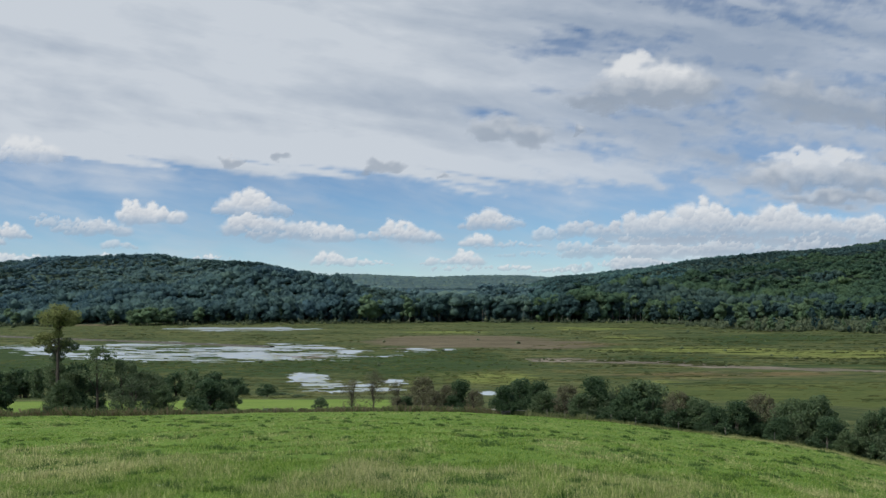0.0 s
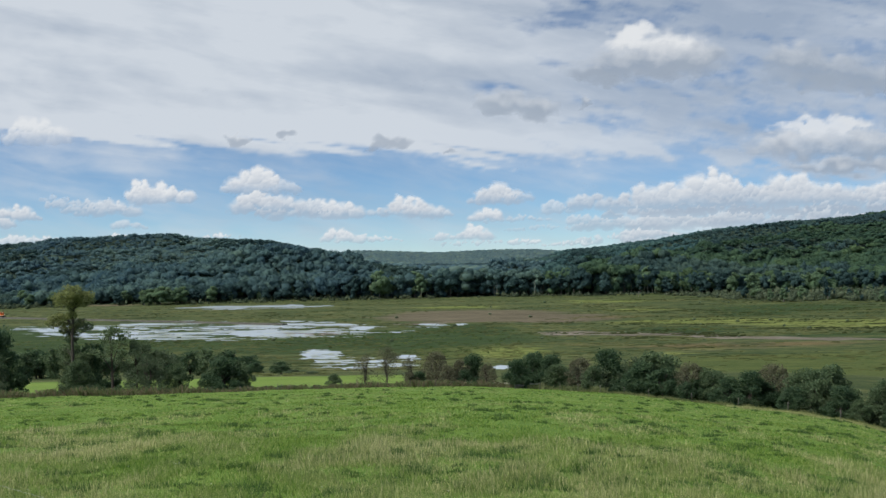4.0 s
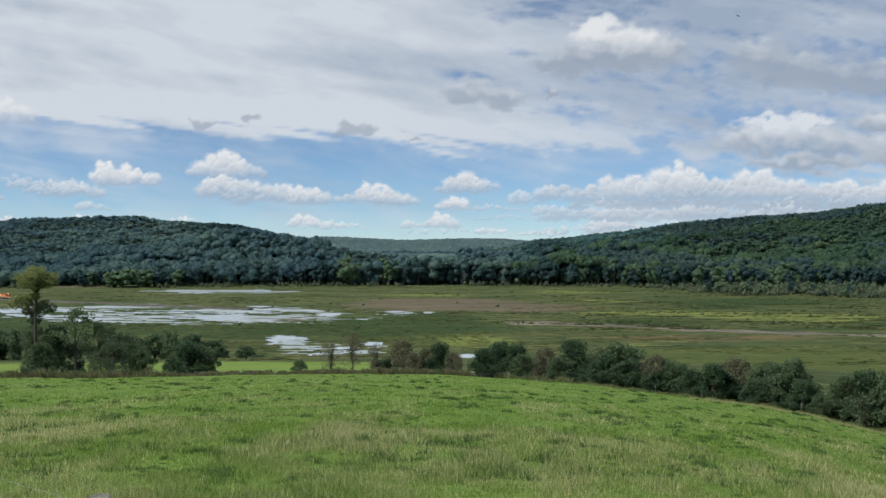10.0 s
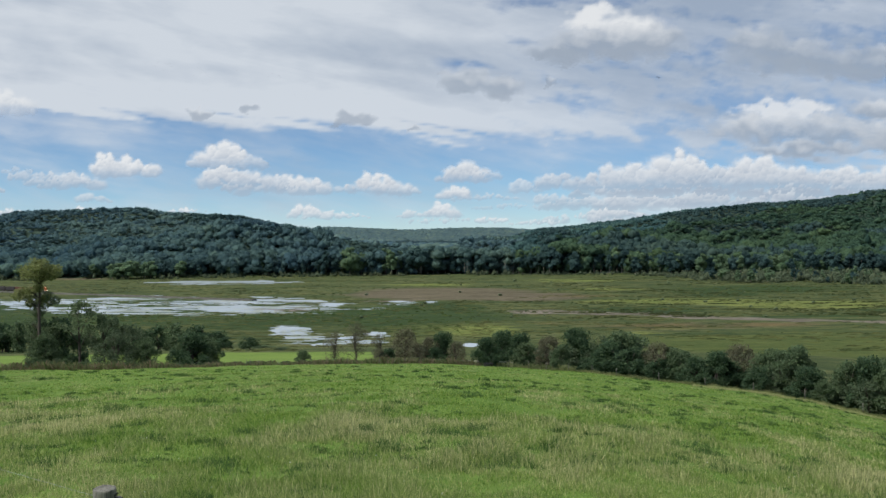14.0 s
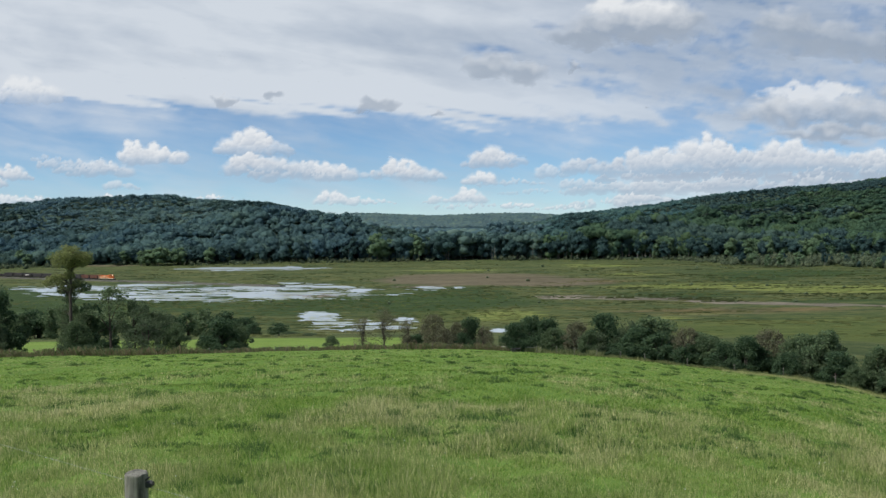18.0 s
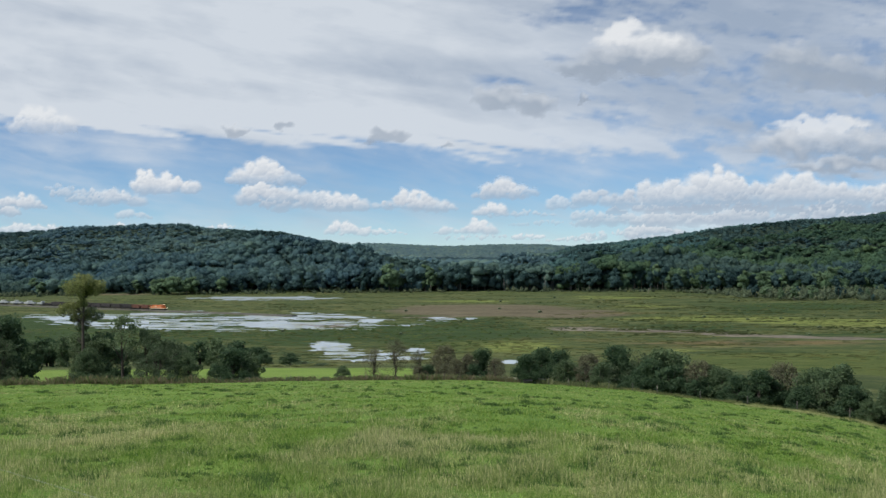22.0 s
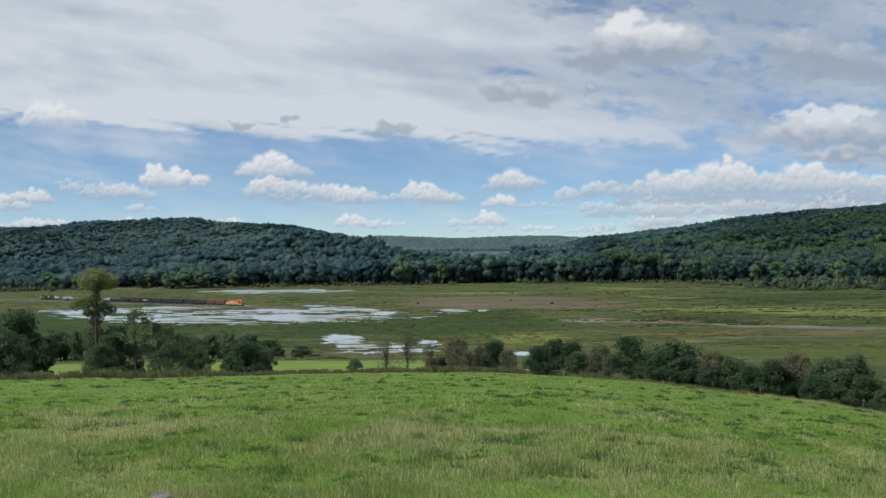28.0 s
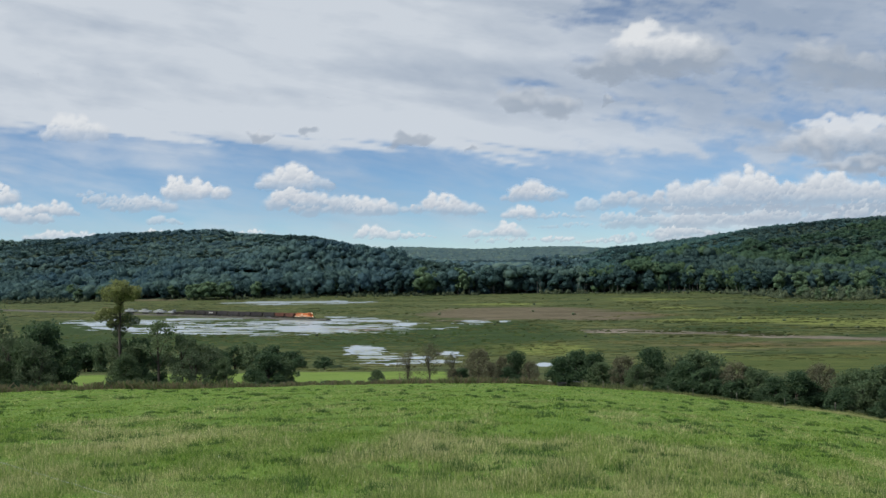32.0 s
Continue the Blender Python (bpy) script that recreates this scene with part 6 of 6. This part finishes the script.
def hopper(label, mat, length=11.6, height=3.6, load=None):
    """An open hopper: ribbed sides, sloping ends, chutes below."""
    root = tagged(new("hopper_wagon"), label, "wagon", "wagons of the train")
    L = length / 2 - 0.45
    for x in (-L + 1.4, L - 1.4):
        bogie(root, x)
    z0, z1 = BED + 1.15, BED + height
    b = bmesh.new()
    low = [b.verts.new(p) for p in ((-L + 1.6, -1.35, z0), (L - 1.6, -1.35, z0), (L - 1.6, 1.35, z0), (-L + 1.6, 1.35, z0))]
    mid_ = [b.verts.new(p) for p in ((-L, -1.45, z0 + 0.7), (L, -1.45, z0 + 0.7), (L, 1.45, z0 + 0.7), (-L, 1.45, z0 + 0.7))]
    top = [b.verts.new(p) for p in ((-L, -1.45, z1), (L, -1.45, z1), (L, 1.45, z1), (-L, 1.45, z1))]
    inn = [b.verts.new(p) for p in ((-L + .1, -1.35, z1), (L - .1, -1.35, z1), (L - .1, 1.35, z1), (-L + .1, 1.35, z1))]
    floor_ = [b.verts.new(p) for p in ((-L + .1, -1.35, z1 - 0.5), (L - .1, -1.35, z1 - 0.5), (L - .1, 1.35, z1 - 0.5), (-L + .1, 1.35, z1 - 0.5))]
    b.faces.new(low[::-1])
    for p, q in ((low, mid_), (mid_, top), (top, inn), (inn, floor_)):
        for k in range(4):
            b.faces.new((p[k], p[(k + 1) % 4], q[(k + 1) % 4], q[k]))
    b.faces.new(floor_)
    body = part("body", b, mat, root)
    for s in (-1, 1):
        for x in np.linspace(-L + 0.1, L - 0.1, 9):
            part("rib", box(bmesh.new(), x - 0.06, x + 0.06, s * 1.5 - 0.06, s * 1.5 + 0.06, z0 + 0.55, z1 + 0.02), mat, body)
        part("top_rail", box(bmesh.new(), -L - 0.05, L + 0.05, s * 1.5 - 0.08, s * 1.5 + 0.08, z1 - 0.06, z1 + 0.1, 0.02), mat, body)
    for x in (-1.6, 1.6):
        b = box(bmesh.new(), x - 0.7, x + 0.7, -1.0, 1.0, BED + 0.4, z0 + 0.05, 0.15)
        part("chute", b, DARK_STEEL, root)
    part("sill", box(bmesh.new(), -L - 0.5, L + 0.5, -0.3, 0.3, BED + 0.75, BED + 1.15), DARK_STEEL, root)
    if load:
        part("spray_mark", box(bmesh.new(), -2.2, 2.0, -1.575, -1.56, z0 + 0.8, z0 + 1.6, 0.0), GRAFFITI, body, "pale sprayed mark")
    return root


def flat_wagon():
    """A long flat wagon with pale upright frames."""
    root = tagged(new("flat_wagon"), "pale grey flat wagon with upright end frames", "wagon", "wagons of the train")
    L = 8.2
    for x in (-L + 1.6, L - 1.6):
        bogie(root, x)
    part("deck", box(bmesh.new(), -L, L, -1.45, 1.45, BED + 1.0, BED + 1.35, 0.03), DARK_STEEL, root)
    for x, wide_ in ((-L + 0.8, 0.7), (L - 0.8, 0.7), (-2.2, 0.2), (2.2, 0.2)):
        part("bulkhead", box(bmesh.new(), x - wide_, x + wide_, -1.4, 1.4, BED + 1.35, BED + (3.7 if wide_ > 0.5 else 2.6), 0.05), PALE_STEEL, root)
    for x0_, x1_ in ((-6.5, -2.6), (2.6, 6.5)):
        part("load", box(bmesh.new(), x0_, x1_, -1.3, 1.3, BED + 1.35, BED + 2.7, 0.08), PALE_STEEL, root)
    return root


engine = locomotive(ORANGE, CREAM, ORANGE)
rust_a = hopper("rust-brown open hopper wagon", RUST, 9.4, 3.5)
low_a = hopper("dark low open wagon", DARK_STEEL, 11.0, 2.2)
dark_a = hopper("dark grey open hopper wagon with ribbed sides", DARK_STEEL)
dark_b = hopper("dark grey hopper wagon with a pale sprayed mark", DARK_STEEL, load=True)
pale_a = flat_wagon()
TRAIN = [(engine, 0.0)]
behind = 16.9
for k, (ob, length) in enumerate([(rust_a, 9.4), (rust_a, 9.4)] + [(dark_a, 11.6)] * 5 + [(dark_b, 11.6)] + [(dark_a, 11.6)] * 2 + [(low_a, 11.0)] + [(pale_a, 16.8)] * 4):
    used = any(o is ob for o, _ in TRAIN)
    unit = copy_thing(ob, Matrix()) if used else ob
    TRAIN.append((unit, behind - 8.45 + length / 2))
    behind += length
rear = locomotive(BLACK, DARK_STEEL, FADED_ORANGE)
tagged(rear, "black diesel locomotive with an orange cab, coupled at the tail", "locomotive")
TRAIN.append((rear, behind + 0.3))


def along(u):
    """Metres along the track at which it crosses a bearing."""
    k = (u - MID) / FOCAL
    # x = k * y on the track
    return (k * TRACK_A.y - TRACK_A.x) / (TRACK_DIR.x - k * TRACK_DIR.y)


FEATHER = two_tone("dark_feathers", (0.015, 0.014, 0.013), (0.05, 0.045, 0.04), 8, 0.8, relief=0.1)


def make_bird():
    """A gliding bird of prey: body, tail, and two raised wings."""
    root = tagged(new("bird"), "dark bird of prey gliding high over the valley", "bird")
    b = bmesh.new()
    bmesh.ops.create_icosphere(b, subdivisions=2, radius=1)
    for q in b.verts:
        q.co = Vector((q.co.x * 0.22 * (1 - 0.25 * q.co.x), q.co.y * 0.075, q.co.z * 0.07))
    part("body", b, FEATHER, root, "", True)
    for sgn in (-1, 1):
        b = bmesh.new()
        outline = [(0.1, 0.03, 0.02), (0.12, 0.3, 0.08), (0.04, 0.62, 0.13), (-0.08, 0.6, 0.125), (-0.1, 0.3, 0.07), (-0.1, 0.03, 0.02)]
        up = [b.verts.new((x, sgn * y, z + 0.012)) for x, y, z in outline]
        dn = [b.verts.new((x, sgn * y, z - 0.012)) for x, y, z in outline]
        b.faces.new(up)
        b.faces.new(dn[::-1])
        for k in range(6):
            b.faces.new((up[k], up[(k + 1) % 6], dn[(k + 1) % 6], dn[k]))
        part("wing", b, FEATHER, root)
    part("tail", box(bmesh.new(), -0.4, -0.16, -0.07, 0.07, -0.012, 0.012, 0.008), FEATHER, root)
    return root


bird = make_bird()
FLIGHT = [(0, 1720, -330, 90), (6, 1470, -120, 95), (9, 1335, -15, 105), (11, 1255, 63, 115), (12, 1220, 98, 120), (13, 1182, 128, 125), (14, 1150, 155, 135), (16.5, 1083, 211, 165),
          (17, 1075, 220, 172), (18, 1081, 236, 190), (19, 1100, 249, 210), (22, 1150, 285, 300), (26, 1215, 330, 480), (32, 1290, 365, 800)]

FRONT = [(0, -120), (9, -8), (17, 114), (22, 202), (28, 319), (32, 407)]


def motions():
    """The train rolls along its track; the clouds drift slowly to the left."""
    for ob, back in TRAIN:
        rows = []
        for t, u in FRONT:
            p = TRACK_A + TRACK_DIR * (along(u) - 8.5 - back)
            turn = HEADING + (180 if ob is rear else 0)
            rows.append((t, Matrix.Translation(p) @ pose(0, 0, 0, 0, 0, turn)))
        walk(ob, rows)
    rows = []
    for k, (t, u, v, d) in enumerate(FLIGHT):
        d = 1.9 * d
        p = Vector(((u - MID) / FOCAL * d, d, EYE + (HORIZON - v) / FOCAL * d))
        rows.append((t, Matrix.Translation(p) @ pose(0, 0, 0, 12, 4, 130 - 4 * k)))
    walk(bird, rows)
    for ob, drift in ((veil, 0.65), (heaps, 0.6), (upper, 1.32), (top_cloud, 2.36)):
        walk(ob, [(t, pose(0, 0, EYE, 0, 0, drift * (t - 13) / 32)) for t in (0, 8, 16, 24, 32)])


motions()
